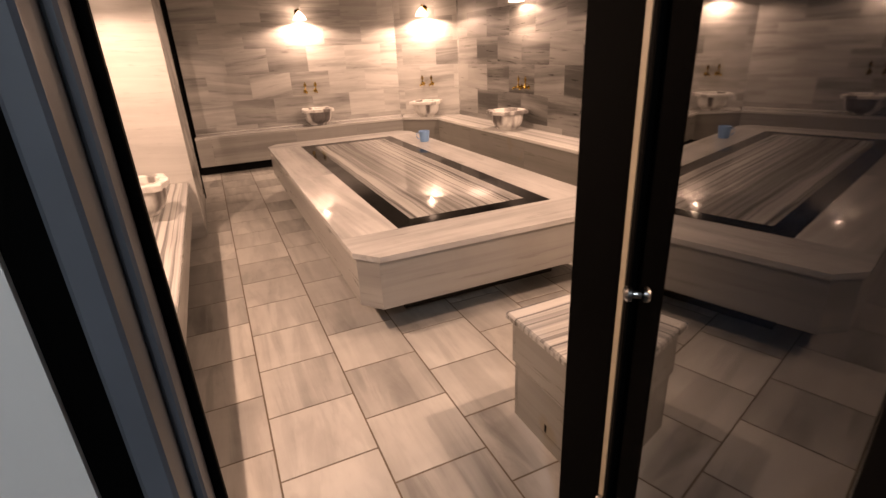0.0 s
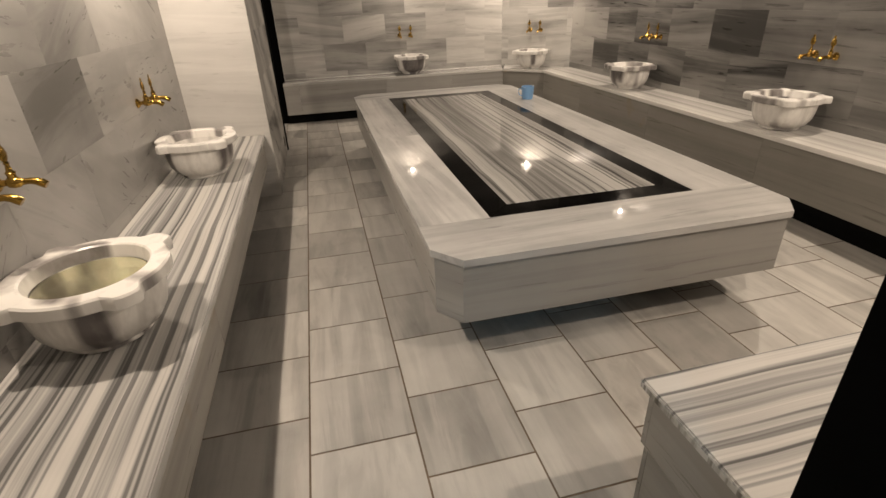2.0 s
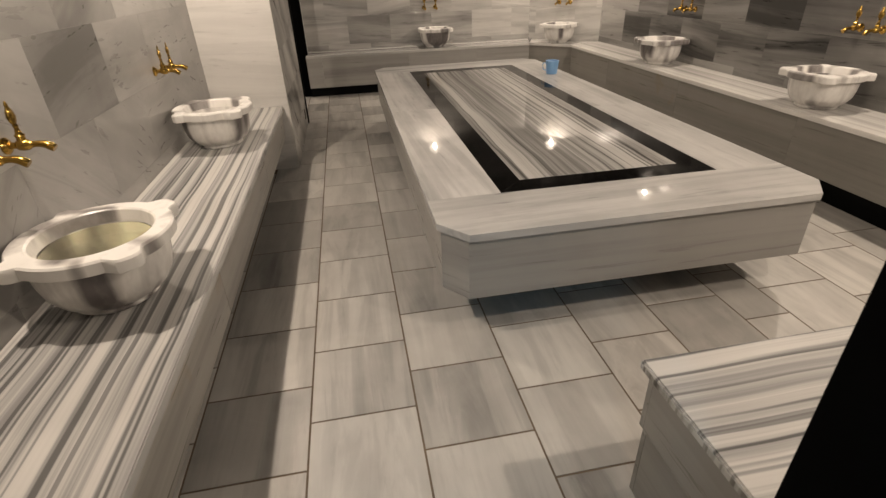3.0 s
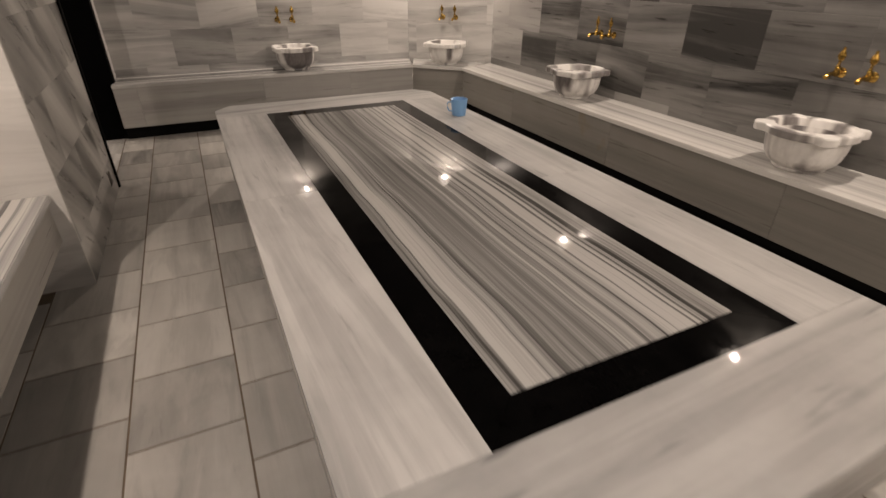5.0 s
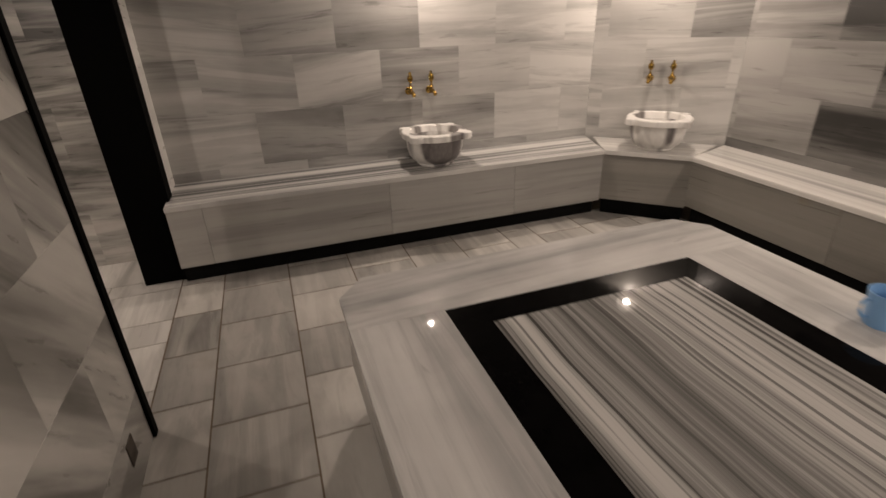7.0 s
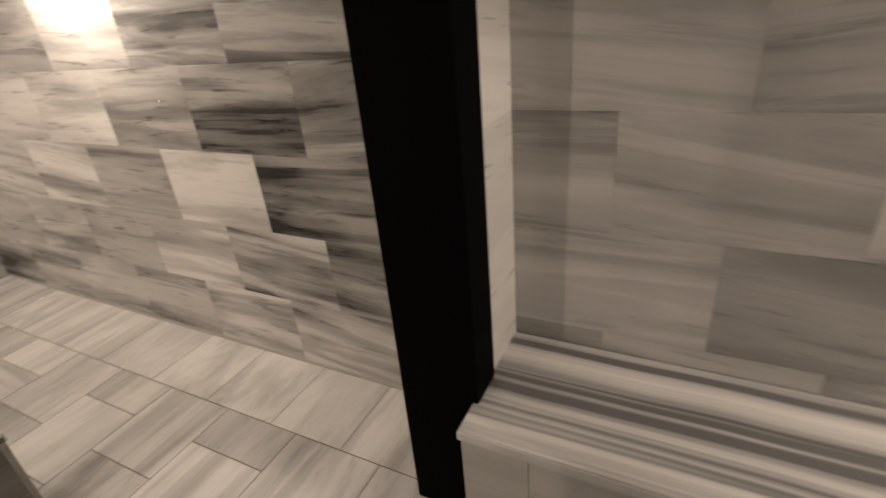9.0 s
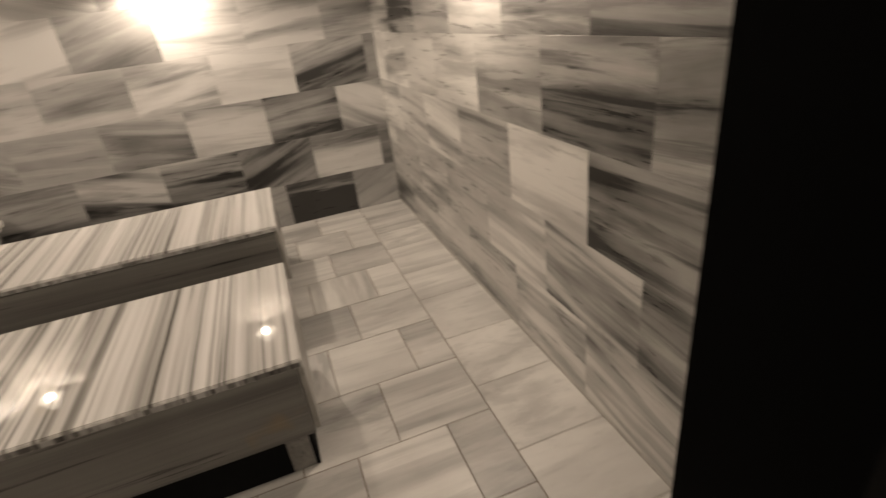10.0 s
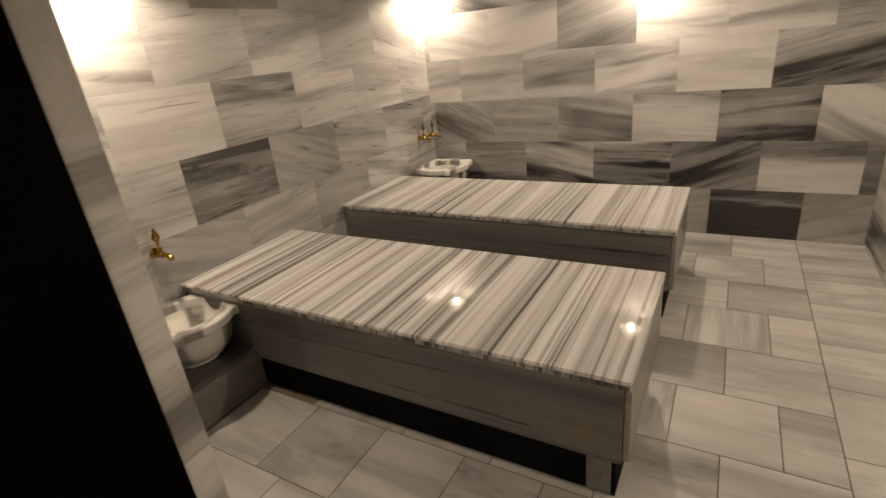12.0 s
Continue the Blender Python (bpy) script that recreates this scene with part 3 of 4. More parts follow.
for at, turn in LAMPS:
    if at is not LAMPS[0][0]:
        copy_thing(first, pose(*at, 0, 0, turn))
    sconce_lamp(at, turn)

# unseen lamp, added to throw cool light on the door frame
lamp = thing("ceiling_light", (-1.2, -4.1, H), 0, "unseen round white ceiling light added to the corridor", "lamp")
part("diffuser", lathe([(0.16, 0.0), (0.16, -0.03), (0.12, -0.05), (0.02, -0.055)], 28), glowing("cool_diffuser", (0.85, 0.93, 1.0), 4.0), lamp)
ld = bpy.data.lights.new("corridor_light", "AREA")
ld.shape, ld.size, ld.energy, ld.color = "DISK", 0.3, CORRIDOR_W, (0.44, 0.73, 1.0)
new("corridor_light", ld).location = (-1.2, -4.1, H - 0.07)


# ---- heated slab in the middle ----
def heated_slab():
    t = thing("heated_slab", (0, 0, 0), 0, "low white marble heated slab with black inlaid band and cut corners", "marble slab")
    c, cut_y, w = 0.105, 0.13, 0.127
    x0, x1, y0, y1 = SX0, SX1, SY0, SY1
    bx0, bx1, by0, by1 = -0.01, 1.055, -0.004, 3.205
    z0, z1 = 0.478, 0.51
    # border boards, mitred to the cut corners
    mids = 1.62
    g = 0.0006
    boards = [
        [(x0 + c, y0), (x1 - c, y0), (x1, y0 + cut_y), (x1, by0 - g), (x0, by0 - g), (x0, y0 + cut_y)],
        [(x0, by1 + g), (x1, by1 + g), (x1, y1 - cut_y), (x1 - c, y1), (x0 + c, y1), (x0, y1 - cut_y)],
        [(x0, by0 + g), (bx0 - g, by0 + g), (bx0 - g, mids - g), (x0, mids - g)],
        [(x0, mids + g), (bx0 - g, mids + g), (bx0 - g, by1 - g), (x0, by1 - g)],
        [(bx1 + g, by0 + g), (x1, by0 + g), (x1, mids - 0.3 - g), (bx1 + g, mids - 0.3 - g)],
        [(bx1 + g, mids - 0.3 + g), (x1, mids - 0.3 + g), (x1, by1 - g), (bx1 + g, by1 - g)],
    ]
    for k, o in enumerate(boards):
        cx = sum(p[0] for p in o) / len(o)
        cy = sum(p[1] for p in o) / len(o)
        turn = 0 if k < 2 else 90
        r = Matrix.Rotation(radians(-turn), 2)
        pts = [r @ Vector((px - cx, py - cy)) for px, py in o]
        b = part("border_board", prism([tuple(p) for p in pts], z0, z1, 0.0012, 1), M_BORDER, t)
        b.matrix_basis = pose(cx, cy, 0, 0, 0, turn)
    for o in ([(bx0, by0), (bx1, by0), (bx1 - w, by0 + w), (bx0 + w, by0 + w)], [(bx1, by0 + g), (bx1, by1 - g), (bx1 - w, by1 - w), (bx1 - w, by0 + w)],
              [(bx1, by1), (bx0, by1), (bx0 + w, by1 - w), (bx1 - w, by1 - w)], [(bx0, by1 - g), (bx0, by0 + g), (bx0 + w, by0 + w), (bx0 + w, by1 - w)]):
        part("inlay_band", prism(o, z0, z1 - 0.0005, 0.001, 1), M_GRANITE, t, "polished black granite band")
    p = part("centre_panel", box((bx0 + w + g - 0.526, by0 + w + g - 1.6, z0), (bx1 - w - g - 0.526, by1 - w - g - 1.6, z1 - 0.0003), 0.0008), M_STRIPE_IN, t, "grey striped marble centre panel")
    p.matrix_basis = pose(0.526, 1.6, 0)
    # side panels under the overhang
    i, zb = 0.016, 0.205
    ins = [(x0 + c, y0 + i), (x1 - c, y0 + i), (x1 - i, y0 + cut_y), (x1 - i, y1 - cut_y), (x1 - c, y1 - i), (x0 + c, y1 - i), (x0 + i, y1 - cut_y), (x0 + i, y0 + cut_y)]
    for a, b in zip(ins, ins[1:] + ins[:1]):
        va, vb = Vector(a), Vector(b)
        d = (vb - va)
        ang = math.degrees(math.atan2(d.y, d.x))
        p = part("side_panel", box((-d.length / 2 + 0.0005, 0, zb), (d.length / 2 - 0.0005, 0.02, z0), 0.001), M_SLAB_PANEL, t, "grey streaked marble side panel")
        p.matrix_basis = pose((va.x + vb.x) / 2, (va.y + vb.y) / 2, 0, 0, 0, ang)
    # underside coloured near-black for the shade below the slab
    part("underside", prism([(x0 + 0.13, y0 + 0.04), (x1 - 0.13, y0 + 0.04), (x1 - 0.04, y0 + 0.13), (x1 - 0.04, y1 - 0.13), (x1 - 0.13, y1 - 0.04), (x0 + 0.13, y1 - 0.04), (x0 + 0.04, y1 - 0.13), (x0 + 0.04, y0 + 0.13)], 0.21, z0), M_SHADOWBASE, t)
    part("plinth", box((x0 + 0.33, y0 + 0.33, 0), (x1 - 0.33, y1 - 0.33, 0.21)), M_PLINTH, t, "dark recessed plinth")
    return t


heated_slab()


# ---- benches ----
def bench(name, start, end, depth, label, top_mat, cuts=(), top_z=BZ, cut_start=0.0, cut_end=0.0, panel_z=0.108, overhang=0.018, kick=0.06, thick=0.03, panel_mat=None):
    """A built-in marble bench; its front runs from start to end, the wall lies to the left of that way. cut_*: how far its back end reaches past the front end."""
    a, b = Vector(start), Vector(end)
    d = b - a
    L = d.length
    t = thing(name, (a.x, a.y, 0), math.degrees(math.atan2(d.y, d.x)), label, "bench", "benches")
    top = part("bench_top", prism([(0, 0), (L, 0), (L + cut_end, depth), (-cut_start, depth)], top_z - thick, top_z, 0.004, 2), top_mat, t)
    xs = [0.0, *cuts, L]
    for p, q in zip(xs, xs[1:]):
        e0 = 0.009 if p == 0.0 and cut_start else 0.0
        e1 = 0.009 if q == L and cut_end else 0.0
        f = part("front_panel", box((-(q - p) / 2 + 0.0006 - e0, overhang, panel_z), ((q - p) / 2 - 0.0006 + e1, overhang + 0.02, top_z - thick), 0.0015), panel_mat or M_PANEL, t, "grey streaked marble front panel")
        f.matrix_basis = pose((p + q) / 2, 0, 0)
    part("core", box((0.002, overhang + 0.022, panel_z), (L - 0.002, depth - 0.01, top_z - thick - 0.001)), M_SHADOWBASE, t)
    # near-black block: the shade below the front panel put into its colour
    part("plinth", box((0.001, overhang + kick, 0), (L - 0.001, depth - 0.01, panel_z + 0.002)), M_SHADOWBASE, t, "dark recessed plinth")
    return t


DF0, DF1 = (1.80, 4.79), (2.21, 4.38)
bench("wall_bench", (XS - 0.012, 4.79), DF0, YB - 4.79 - 0.002, "pale marble wall bench with basins on it", M_BACKTOP, (0.19, 1.3, 2.2), cut_end=0.146, panel_z=0.115, panel_mat=M_SLAB_PANEL)
bench("wall_bench", DF0, DF1, 0.412, "pale marble corner bench set at an angle", M_BENCHTOP, (), cut_start=0.16, cut_end=0.16, panel_z=0.13)
bench("wall_bench", DF1, (2.21, YE + 0.002), XR - 2.21 - 0.002, "pale marble bench along the dark wall", M_BENCHTOP, (1.0, 2.3, 3.6, 4.8), cut_start=0.16, panel_z=0.15)
# open underneath: its plinth is an added block standing in for the shade
bench("wall_bench", (-1.15, YE + 0.002), (-1.15, 2.098), -1.15 - XL - 0.002, "boldly striped marble bench with two basins", M_STRIPE_X, (1.3, 2.6), overhang=0.02, kick=0.27, panel_z=0.265)


def low_bench():
    t = thing("low_bench", (0.04, -1.105, 0), 0, "striped marble block bench beside the entrance", "bench", "benches")
    part("bench_top", prism([(0, -0.488), (2.14, -0.488), (2.14, 0), (0, 0)], 0.462, 0.49, 0.004, 2), M_STRIPE_X, t)
    part("rough_edge", box((-0.0011, -0.482, 0.463), (0.0011, -0.006, 0.479), 0.0004), M_EDGE_X, t, "rough sawn edge with dark veins")
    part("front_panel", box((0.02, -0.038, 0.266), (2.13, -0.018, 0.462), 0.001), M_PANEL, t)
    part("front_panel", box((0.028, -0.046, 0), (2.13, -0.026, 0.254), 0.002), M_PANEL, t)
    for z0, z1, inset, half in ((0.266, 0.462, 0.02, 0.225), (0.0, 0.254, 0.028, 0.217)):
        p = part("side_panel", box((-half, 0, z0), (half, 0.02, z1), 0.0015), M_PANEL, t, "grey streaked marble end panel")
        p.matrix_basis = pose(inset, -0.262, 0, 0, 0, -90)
    part("core", box((0.05, -0.48, 0.01), (2.12, -0.06, 0.46)), M_SHADOWBASE, t)
    part("drain_slot", box((0.0265, -0.249, 0.07), (0.03, -0.238, 0.105), 0.001), M_BLACK, t, "small black drain hole")
    return t


low_bench()


# ---- massage slabs ----
def massage_slab(x0, x1, y0, y1, z, label):
    t = thing("massage_slab", ((x0 + x1) / 2, y0, 0), 0, label, "marble slab", "massage slabs")
    w, L = (x1 - x0) / 2, y1 - y0
    top = part("slab_top", prism([(-L / 2, -w), (L / 2, -w), (L / 2, w), (-L / 2, w)], z - 0.032, z, 0.004, 2), M_STRIPE_Y, t)
    top.matrix_basis = pose(0, L / 2, 0, 0, 0, 90)
    for side in (-1, 1):
        part("rough_edge", box((-L / 2 + 0.006, side * w - 0.0011, z - 0.031), (L / 2 - 0.006, side * w + 0.0011, z - 0.012), 0.0004), M_EDGE_Y, top, "rough sawn edge with dark veins")
    for sx, turn in ((w - 0.03, 90), (-w + 0.03, -90)):
        p = part("side_panel", box((-L / 2 + 0.02, -0.02, 0.174), (L / 2 - 0.018, 0.0, z - 0.038), 0.001), M_SHADED_PANEL, t, "grey streaked marble side panel, shade in its colour")
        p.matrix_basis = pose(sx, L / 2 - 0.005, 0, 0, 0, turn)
    p = part("end_panel", box((-w + 0.03, -0.02, 0.174), (w - 0.03, 0.0, z - 0.038), 0.001), M_PANEL, t, "grey marble end panel")
    p.matrix_basis = pose(0, L - 0.022, 0, 0, 0, 180)
    for sx in (1, -1):
        part("leg", box((min(sx * (w - 0.032), sx * (w - 0.10)), L - 0.14, 0), (max(sx * (w - 0.032), sx * (w - 0.10)), L - 0.056, 0.176), 0.002), M_SHADED_PANEL, t, "grey marble leg")
    part("joint", box((-w + 0.036, 0.002, z - 0.038), (w - 0.036, L - 0.03, z - 0.0325)), M_SHADOWBASE, t, "thin dark strip under the slab top")
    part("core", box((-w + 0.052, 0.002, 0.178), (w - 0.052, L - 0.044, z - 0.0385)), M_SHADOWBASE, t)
    # shade of the open space below the panels, put into a near-black block
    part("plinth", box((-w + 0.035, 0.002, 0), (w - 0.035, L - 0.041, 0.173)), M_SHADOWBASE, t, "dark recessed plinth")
    return t


massage_slab(-3.15, -2.343, R2Y0, 4.30, 0.512, "striped marble massage slab on a dark recessed base")
massage_slab(-4.40, -3.618, R2Y0, 4.30, 0.528, "striped marble massage slab with rust stained side panel")


def basin_ledge(x0, x1):
    t = thing("basin_ledge", (x1, 0, 0), 0, "low grey marble ledge under a wash basin", "ledge", "basin ledges")
    L = x1 - x0
    part("ledge_top", box((-L, R2Y0 + 0.002, 0.205), (0, 2.56, 0.23), 0.003), M_SHADED_PANEL, t)
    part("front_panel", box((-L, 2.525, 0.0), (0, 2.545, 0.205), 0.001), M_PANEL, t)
    return t


basin_ledge(-2.385, XD)
basin_ledge(-3.60, -3.16)
basin_ledge(R2X, -4.41)


# ---- wash basins ----
def rim_radius(a):
    """Outline of the rim: a round with four lugs, the front two broad and rounded."""
    r = 0.222
    for c, h, w, n in ((0.72, 0.036, 0.13, 4), (2.42, 0.036, 0.13, 4), (3.84, 0.040, 0.19, 5), (5.58, 0.042, 0.19, 5)):
        d = (a - c + math.pi) % (2 * math.pi) - math.pi
        r += h * math.exp(-abs(d / w) ** n)
    return r


def ring_mesh(profile, seg, closed):
    """Turns (radius or outline function, inset, height) rows round z; closed joins the last row to the first."""
    bm = bmesh.new()
    rings = []
    for r, inset, z in profile:
        ring = []
        for k in range(seg):
            a = 2 * math.pi * k / seg
            q = (r(a) if callable(r) else r) - inset
            ring.append(bm.verts.new((q * math.cos(a), q * math.sin(a), z)))
        rings.append(ring)
    for a, b in zip(rings, rings[1:] + (rings[:1] if closed else [])):
        for k in range(seg):
            bm.faces.new((a[k], a[(k + 1) % seg], b[(k + 1) % seg], b[k]))
    if not closed:
        bm.faces.new(rings[0][::-1])
        bm.faces.new(rings[-1])
    bmesh.ops.recalc_face_normals(bm, faces=bm.faces[:])
    return bm


def wash_basin(at, turn, water=None, bowl_mat=M_SHADED_BOWL, rim_mat=M_RIM):
    t = thing("wash_basin", at, turn, "carved white and grey marble basin full of water" if water else "carved white and grey marble basin with lugs", "basin", "wash basins")
    outer = [(0.116, 0.0), (0.126, 0.008), (0.124, 0.018), (0.156, 0.040), (0.178, 0.074), (0.188, 0.115), (0.192, 0.150), (0.193, 0.184)]
    inner = [(0.158, 0.184), (0.152, 0.16), (0.130, 0.10), (0.08, 0.062), (0.02, 0.058)]
    bowl = smooth(part("bowl", ring_mesh([(r, 0, z) for r, z in outer + inner], 64, False), bowl_mat, t), 35)
    rim = [(rim_radius, 0.004, 0.1845), (rim_radius, 0, 0.1885), (rim_radius, 0, 0.221), (rim_radius, 0.006, 0.227), (0.172, 0, 0.2275), (0.166, 0, 0.223), (0.158, 0, 0.1845)]
    smooth(part("rim", ring_mesh(rim, 112, True), rim_mat, t, "white marble rim with four lugs"), 30)
    if water:
        w = part("water", lathe([(0.1555, 0.178), (0.1572, 0.182)], 48), water, bowl, "still greenish water" if water is M_WATER else "still clear water")
        w.visible_shadow = False
    return t


BASINS = [((-1.43, -0.47, BZ), 90), ((-1.43, 1.20, BZ), 90), ((0.57, 5.02, BZ), 0), ((2.17, 4.70, BZ), -45), ((2.43, 2.76, BZ), -90), ((2.43, 0.87, BZ), -90),
          ((-2.20, 2.33, 0.23), 180), ((-4.70, 2.36, 0.33), 180)]
wash_basin(*BASINS[0], M_WATER)
dry = wash_basin(*BASINS[1])
for at, turn in BASINS[2:]:
    if at[2] < 0.3:
        wash_basin(at, turn, M_CLEAR_WATER, M_PALE_BASIN, M_PALE_BASIN)
    else:
        copy_thing(dry, pose(*at, 0, 0, turn))


# ---- taps ----
def tap(at, turn):
    """A brass bib tap; local -Y looks into the room."""
    t = thing("brass_tap", at, turn, "polished gold brass tap with ornate upright handle", "tap", "taps")
    out = Matrix.Rotation(radians(90), 4, "X")
    smooth(part("flange", lathe([(0.026, 0.0), (0.026, 0.004), (0.018, 0.012), (0.011, 0.016)], 20, out), M_GOLD, t))
    smooth(part("body", lathe([(0.010, 0.012), (0.010, 0.03), (0.016, 0.036), (0.018, 0.05), (0.016, 0.064), (0.011, 0.07), (0.010, 0.08)], 20, out), M_GOLD, t))
    smooth(part("spout", tube([(0, -0.07, 0), (0, -0.092, 0), (0, -0.108, -0.003), (0, -0.120, -0.009), (0, -0.131, -0.017)], [0.0095, 0.010, 0.012, 0.0135, 0.0125], 14), M_GOLD, t))
    stem = smooth(part("stem", lathe([(0.012, 0.0), (0.012, 0.018), (0.015, 0.022), (0.009, 0.028), (0.006, 0.045), (0.0085, 0.05), (0.006, 0.055)], 16, Matrix.Translation((0, -0.05, 0.008))), M_GOLD, t))
    leaf = lathe([(0.004, 0.0), (0.013, 0.010), (0.017, 0.020), (0.013, 0.032), (0.006, 0.042), (0.008, 0.046), (0.002, 0.054)], 16, Matrix.Translation((0, -0.05, 0.058)) @ Matrix.Diagonal((1.25, 0.5, 1.35, 1.0)))
    smooth(part("handle", leaf, M_GOLD, stem, "leaf shaped gold finial"))
    return t


def tap_pair(x, y, z, turn):
    a = radians(turn)
    return [((x + s * 0.075 * math.cos(a), y + s * 0.075 * math.sin(a), z), turn) for s in (-1, 1)]


TAPS = [*tap_pair(XL, -0.37, 0.965, 90), *tap_pair(XL, 1.19, 0.955, 90), *tap_pair(0.55, YB, 0.965, 0), *tap_pair(2.305, 4.895, 0.965, -45),
        *tap_pair(XR, 2.73, 0.985, -90), *tap_pair(XR, 0.87, 0.97, -90), ((-2.273, R2Y0, 0.715), 180), *tap_pair(-4.82, R2Y0, 0.77, 180)]
t0 = tap(*TAPS[0])
for at, turn in TAPS[1:]:
    copy_thing(t0, pose(*at, 0, 0, turn))


# ---- blue cup ----
cup = thing("plastic_cup", (1.25, 2.60, 0.51), 160, "light blue plastic cup standing on the heated slab", "cup")
smooth(part("cup_body", lathe([(0.046, 0.0), (0.049, 0.004), (0.060, 0.11), (0.061, 0.116), (0.057, 0.116), (0.047, 0.008), (0.005, 0.006)], 36), M_PLASTIC, cup))
smooth(part("handle", tube([(0.055, 0, 0.092), (0.075, 0, 0.096), (0.086, 0, 0.082), (0.084, 0, 0.055), (0.072, 0, 0.034), (0.052, 0, 0.030)], 0.005, 10), M_PLASTIC, cup))


# ---- entrance door ----
def door_frame():
    t = thing("door_frame", (0, 0, 0), 0, "black and grey metal frame of the entrance", "door frame", "", "structure")
    part("jamb", box((DX1, -1.782, 0), (DX1 + 0.055, YE + 0.004, DH), 0.003), M_BLACK, t, "black jamb")
    part("seal", box((DX1 - 0.012, -1.804, 0), (DX1 + 0.055, -1.782, DH), 0.003), M_BEIGE, t, "beige seal strip")
    part("outer_jamb", box((DX1 + 0.012, -1.93, 0), (DX1 + 0.055, -1.804, DH), 0.003), M_BLACK, t, "black jamb")
    part("jamb", box((-1.06, -1.72, 0), (-0.985, -1.695, DH), 0.003), M_BLACK, t, "black jamb")
    part("jamb_profile", box((-1.0215, -1.80, 0), (-1.003, -1.70, DH), 0.005), M_ALU, t, "grey metal jamb profile")
    part("outer_profile", box((-1.064, -1.897, 0), (-1.022, -1.70, DH), 0.006), M_ALU, t, "grey metal jamb profile")
    part("shadow_gap", box((-1.117, -1.88, 0), (-1.064, -1.745, DH + 0.04), 0.003), M_BLACK, t, "black gap strip")
    part("head", box((-1.085, -1.80, DH), (DX1 + 0.055, YE + 0.004, DH + 0.06), 0.003), M_BLACK, t, "black head rail")
    part("screw_cap", lathe([(0.008, 0.0), (0.008, 0.003), (0.006, 0.005)], 16, Matrix.Translation((-1.012, -1.80, 0.62)) @ Matrix.Rotation(radians(90), 4, "X")), M_BLACK, t)
    return t


def door_leaf(at, turn, width=0.86):
    """Hinged at local x = 0, reaching along local x."""
    t = thing("entrance_door", at, turn, "half open entrance door of dark tinted glass in a black frame", "door", "", "structure")
    h, e, d = DH - 0.02, 0.05, 0.018
    stile = part("hinge_stile", box((0.004, -d, 0.01), (e, d, h), 0.004), M_BLACK, t)
    part("lock_stile", box((width - e, -d, 0.01), (width, d, h), 0.004), M_BLACK, t)
    part("top_rail", box((e, -d, h - e), (width - e, d, h), 0.004), M_BLACK, t)
    part("bottom_rail", box((e, -d, 0.01), (width - e, d, 0.10), 0.004), M_BLACK, t)
    p = part("pane", box((e - 0.005, -0.004, 0.095), (width - e + 0.005, 0.004, h - e + 0.005)), M_TINTED, t, "dark tinted glass pane")
    p.visible_shadow = False
    part("edge_strip", box((-0.002, -d + 0.002, 0.01), (0.004, d - 0.002, h), 0.001), M_STEEL, t)
    smooth(part("lock_knob", lathe([(0.004, 0.0), (0.009, 0.0), (0.009, 0.008), (0.017, 0.012), (0.018, 0.020), (0.014, 0.026), (0.004, 0.028)], 20, Matrix.Translation((0.074, -0.004, 0.955)) @ Matrix.Rotation(radians(90), 4, "X")), M_STEEL, t, "round steel knob"))
    for z in (0.25, 1.85):
        smooth(part("hinge", lathe([(0.006, -0.028), (0.012, -0.022), (0.012, 0.022), (0.006, 0.028)], 14, Matrix.Translation((-0.006, -0.024, z))), M_STEEL, stile, "steel hinge"))
    return t


door_frame()
door_leaf((DX1 - 0.012, -1.827, 0), 234.0)

# ---- tiles, piece by piece ----
for w in WALLS:
    lay_wall(*w)


# hall: columns of square tiles; each column's west edge, the y of one of its joints, and the pitch
COLUMNS = [(-1.667, -0.676, 0.382), (-1.285, -0.49, 0.379), (-0.897, -0.673, 0.380), (-0.517, -0.49, 0.379), (-0.135, -0.297, 0.379), (0.25, -0.49, 0.376), (0.607, -0.305, 0.378),
           (0.968, -0.497, 0.376), (1.19, -0.302, 0.38), (1.565, -0.457, 0.395), (1.98, -0.30, 0.38), (2.33, 0, 0)]
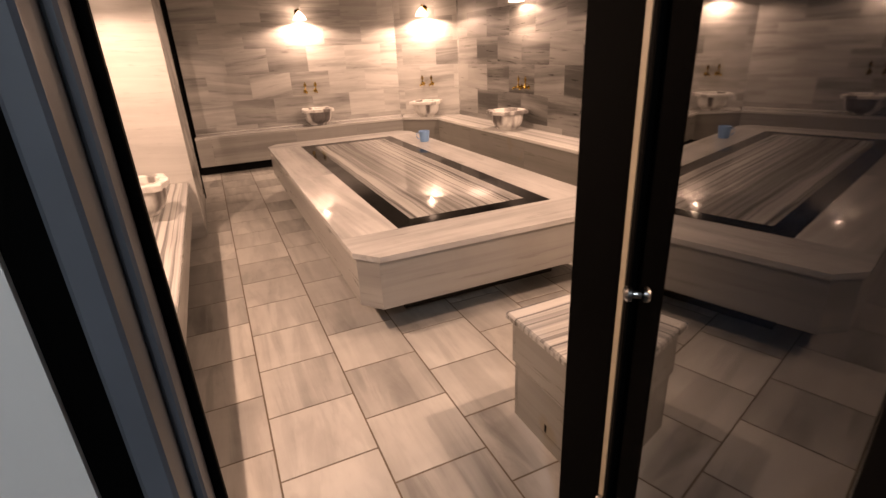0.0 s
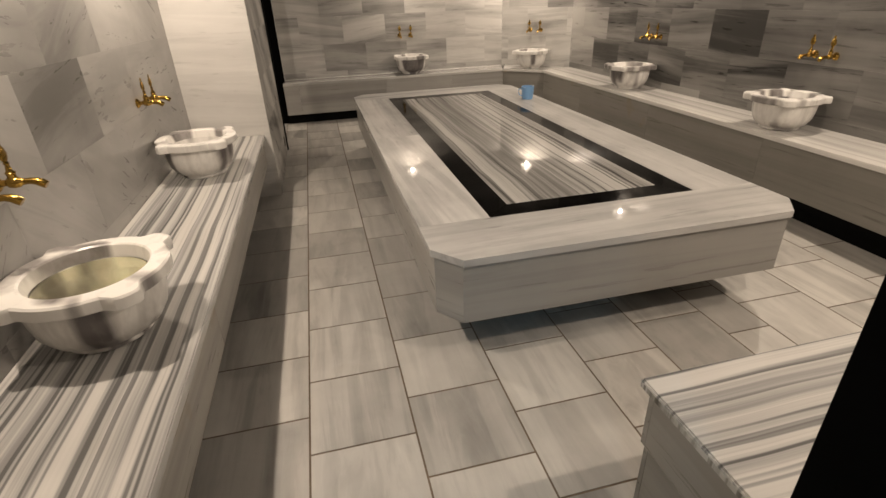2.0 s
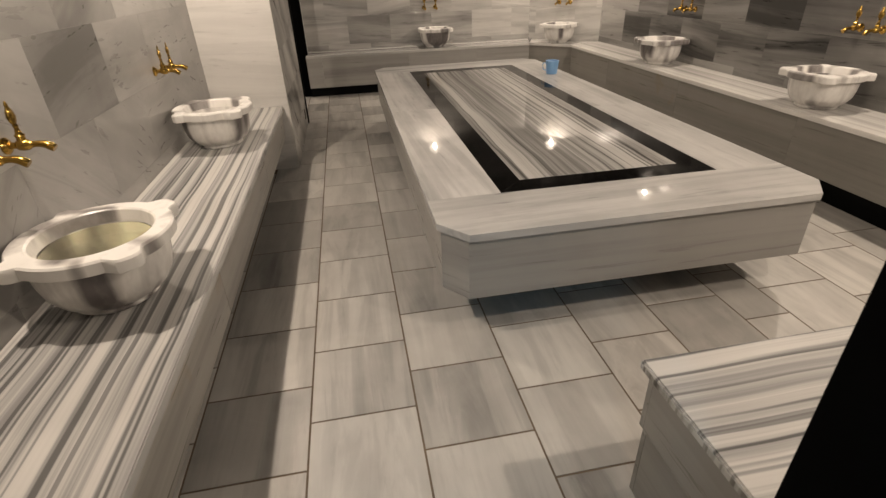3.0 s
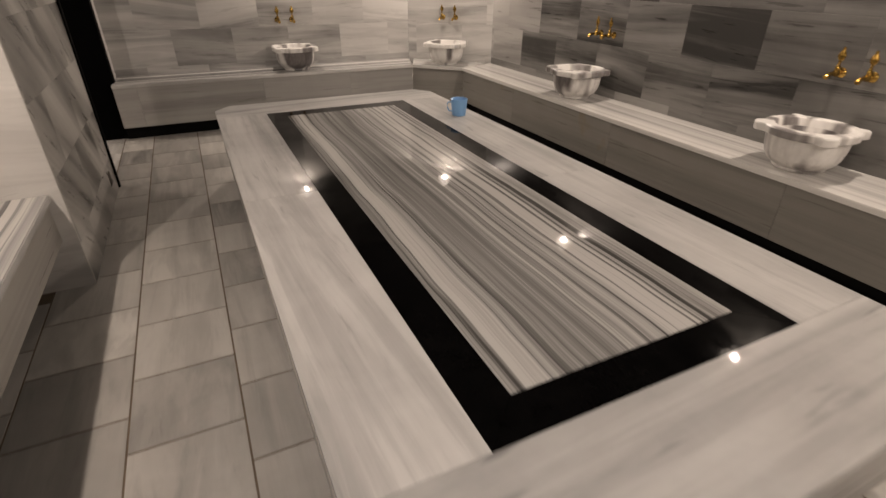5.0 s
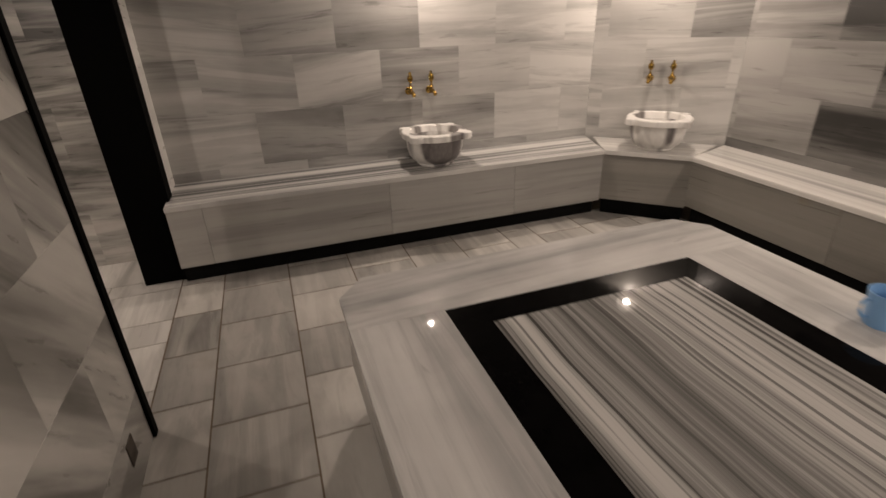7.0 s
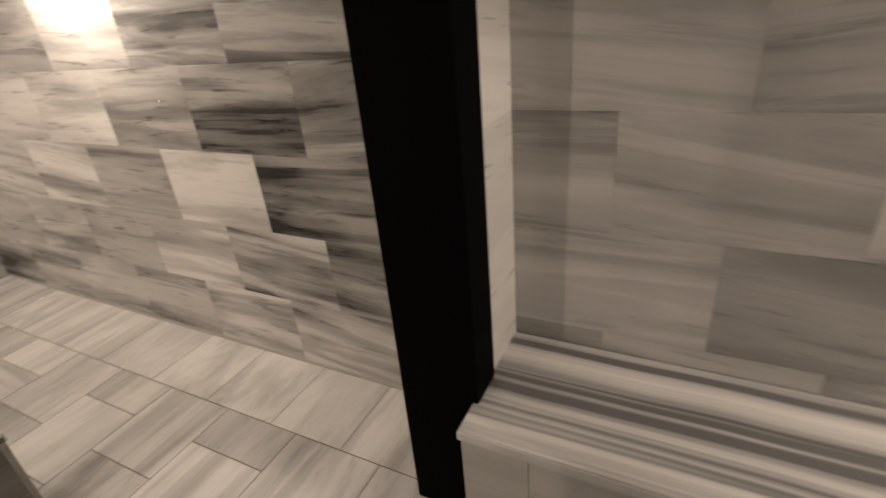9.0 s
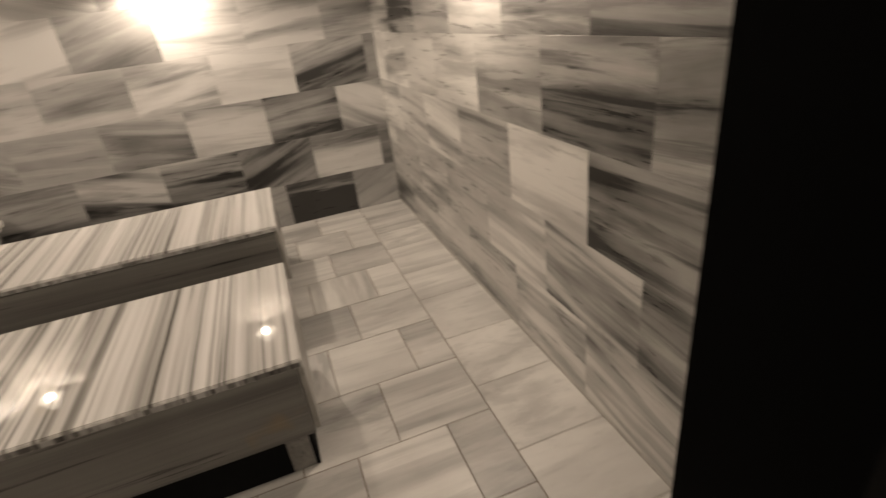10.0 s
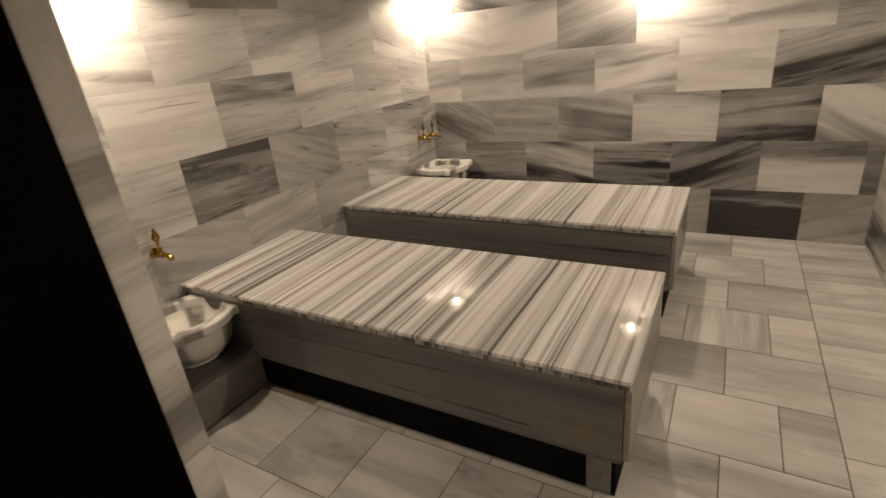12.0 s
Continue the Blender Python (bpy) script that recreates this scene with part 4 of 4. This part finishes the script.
# tiles whose tone stands out: (column, y inside it): tone
PALE = {(4, -0.5): 0.95, (3, -0.3): 0.8, (8, -0.4): 0.9, (2, 0.3): 0.7, (1, 0.1): 0.75, (3, 0.1): 0.35, (5, -0.4): 0.35, (6, -0.5): 0.2, (7, -0.4): 0.3, (4, -0.85): 0.55}
for k, ((x0, y, p), (x1, _, _)) in enumerate(zip(COLUMNS, COLUMNS[1:])):
    y -= 4 * p
    while y < 4.86:
        y0, y1 = max(y, -1.75), min(y + p, 4.9)
        inside = x0 > SX0 + 0.36 and x1 < SX1 - 0.36 and y0 > SY0 + 0.36 and y1 < SY1 - 0.36
        west = -1.143 if k == 1 and y0 > 2.0 else x0
        hidden = k == 0 and y1 > 2.2
        if not inside and not hidden and y1 - y0 > 0.04:
            t = floor_tile(floor, west + 0.0034, x1 - 0.0034, y0 + 0.0034, y1 - 0.0034, M_FLOOR, "y")
            for (column, ym), tone in PALE.items():
                if column == k and y0 < ym < y1:
                    t.color = (tone, 0, 0, 1)
        y += p
# massage room and passage: courses of mixed lengths, each with its joints along y
COURSES = [(-1.145, -1.545, (3.45, 3.83, 4.21, 4.43, 4.80)), (-1.545, -1.95, (2.1, 2.7, 3.08, 3.46, 3.84, 4.03, 4.41)), (-1.95, -2.335, (2.56, 2.94, 3.32, 3.70, 4.02, 4.395, 4.76)),
           (-2.335, -2.71, (2.9, 3.4, 3.8, 4.19, 4.567)), (-2.71, -3.08, (3.4, 3.63, 4.005, 4.386, 4.765)), (-3.08, -3.455, (2.56, 2.9, 3.3, 3.62, 4.19, 4.57)),
           (-3.455, -3.85, (2.56, 3.0, 3.4, 3.8, 4.0, 4.374, 4.756)), (-3.85, -4.215, (3.6, 4.19, 4.565)), (-4.215, -4.60, (3.6, 4.366, 4.751)), (-4.60, -5.0, (2.56, 3.3, 3.8, 4.2, 4.57))]
for x1, x0, cuts in COURSES:
    for y0, y1 in zip(cuts, (*cuts[1:], 4.954)):
        floor_tile(floor, x0 + 0.0018, x1 - 0.0018, y0 + 0.0018, y1 - 0.0018, M_FLOOR2, "y" if rng.random() < 0.85 else "x")
SIDE = (-1.35, -1.73, -2.095, -2.48, -2.865, -3.285, -3.64, -4.05, -4.36, -4.74, -5.0)
for x1, x0 in zip(SIDE, SIDE[1:]):
    floor_tile(floor, x0 + 0.0014, x1 - 0.0014, 4.956, 5.33, M_FLOOR2, "y").color = (rng.uniform(0.65, 1.0), 0, 0, 1)

# ---- plan units to metres ----
for me in bpy.data.meshes:
    me.transform(Matrix.Scale(UNIT, 4))
for lamp_data in bpy.data.lights:
    lamp_data.energy *= UNIT ** 2
    if lamp_data.type == "AREA":
        lamp_data.size *= UNIT
    else:
        lamp_data.shadow_soft_size *= UNIT
for ob in scene.objects:
    if ob.type != "CAMERA":
        ob.location = ob.location * UNIT
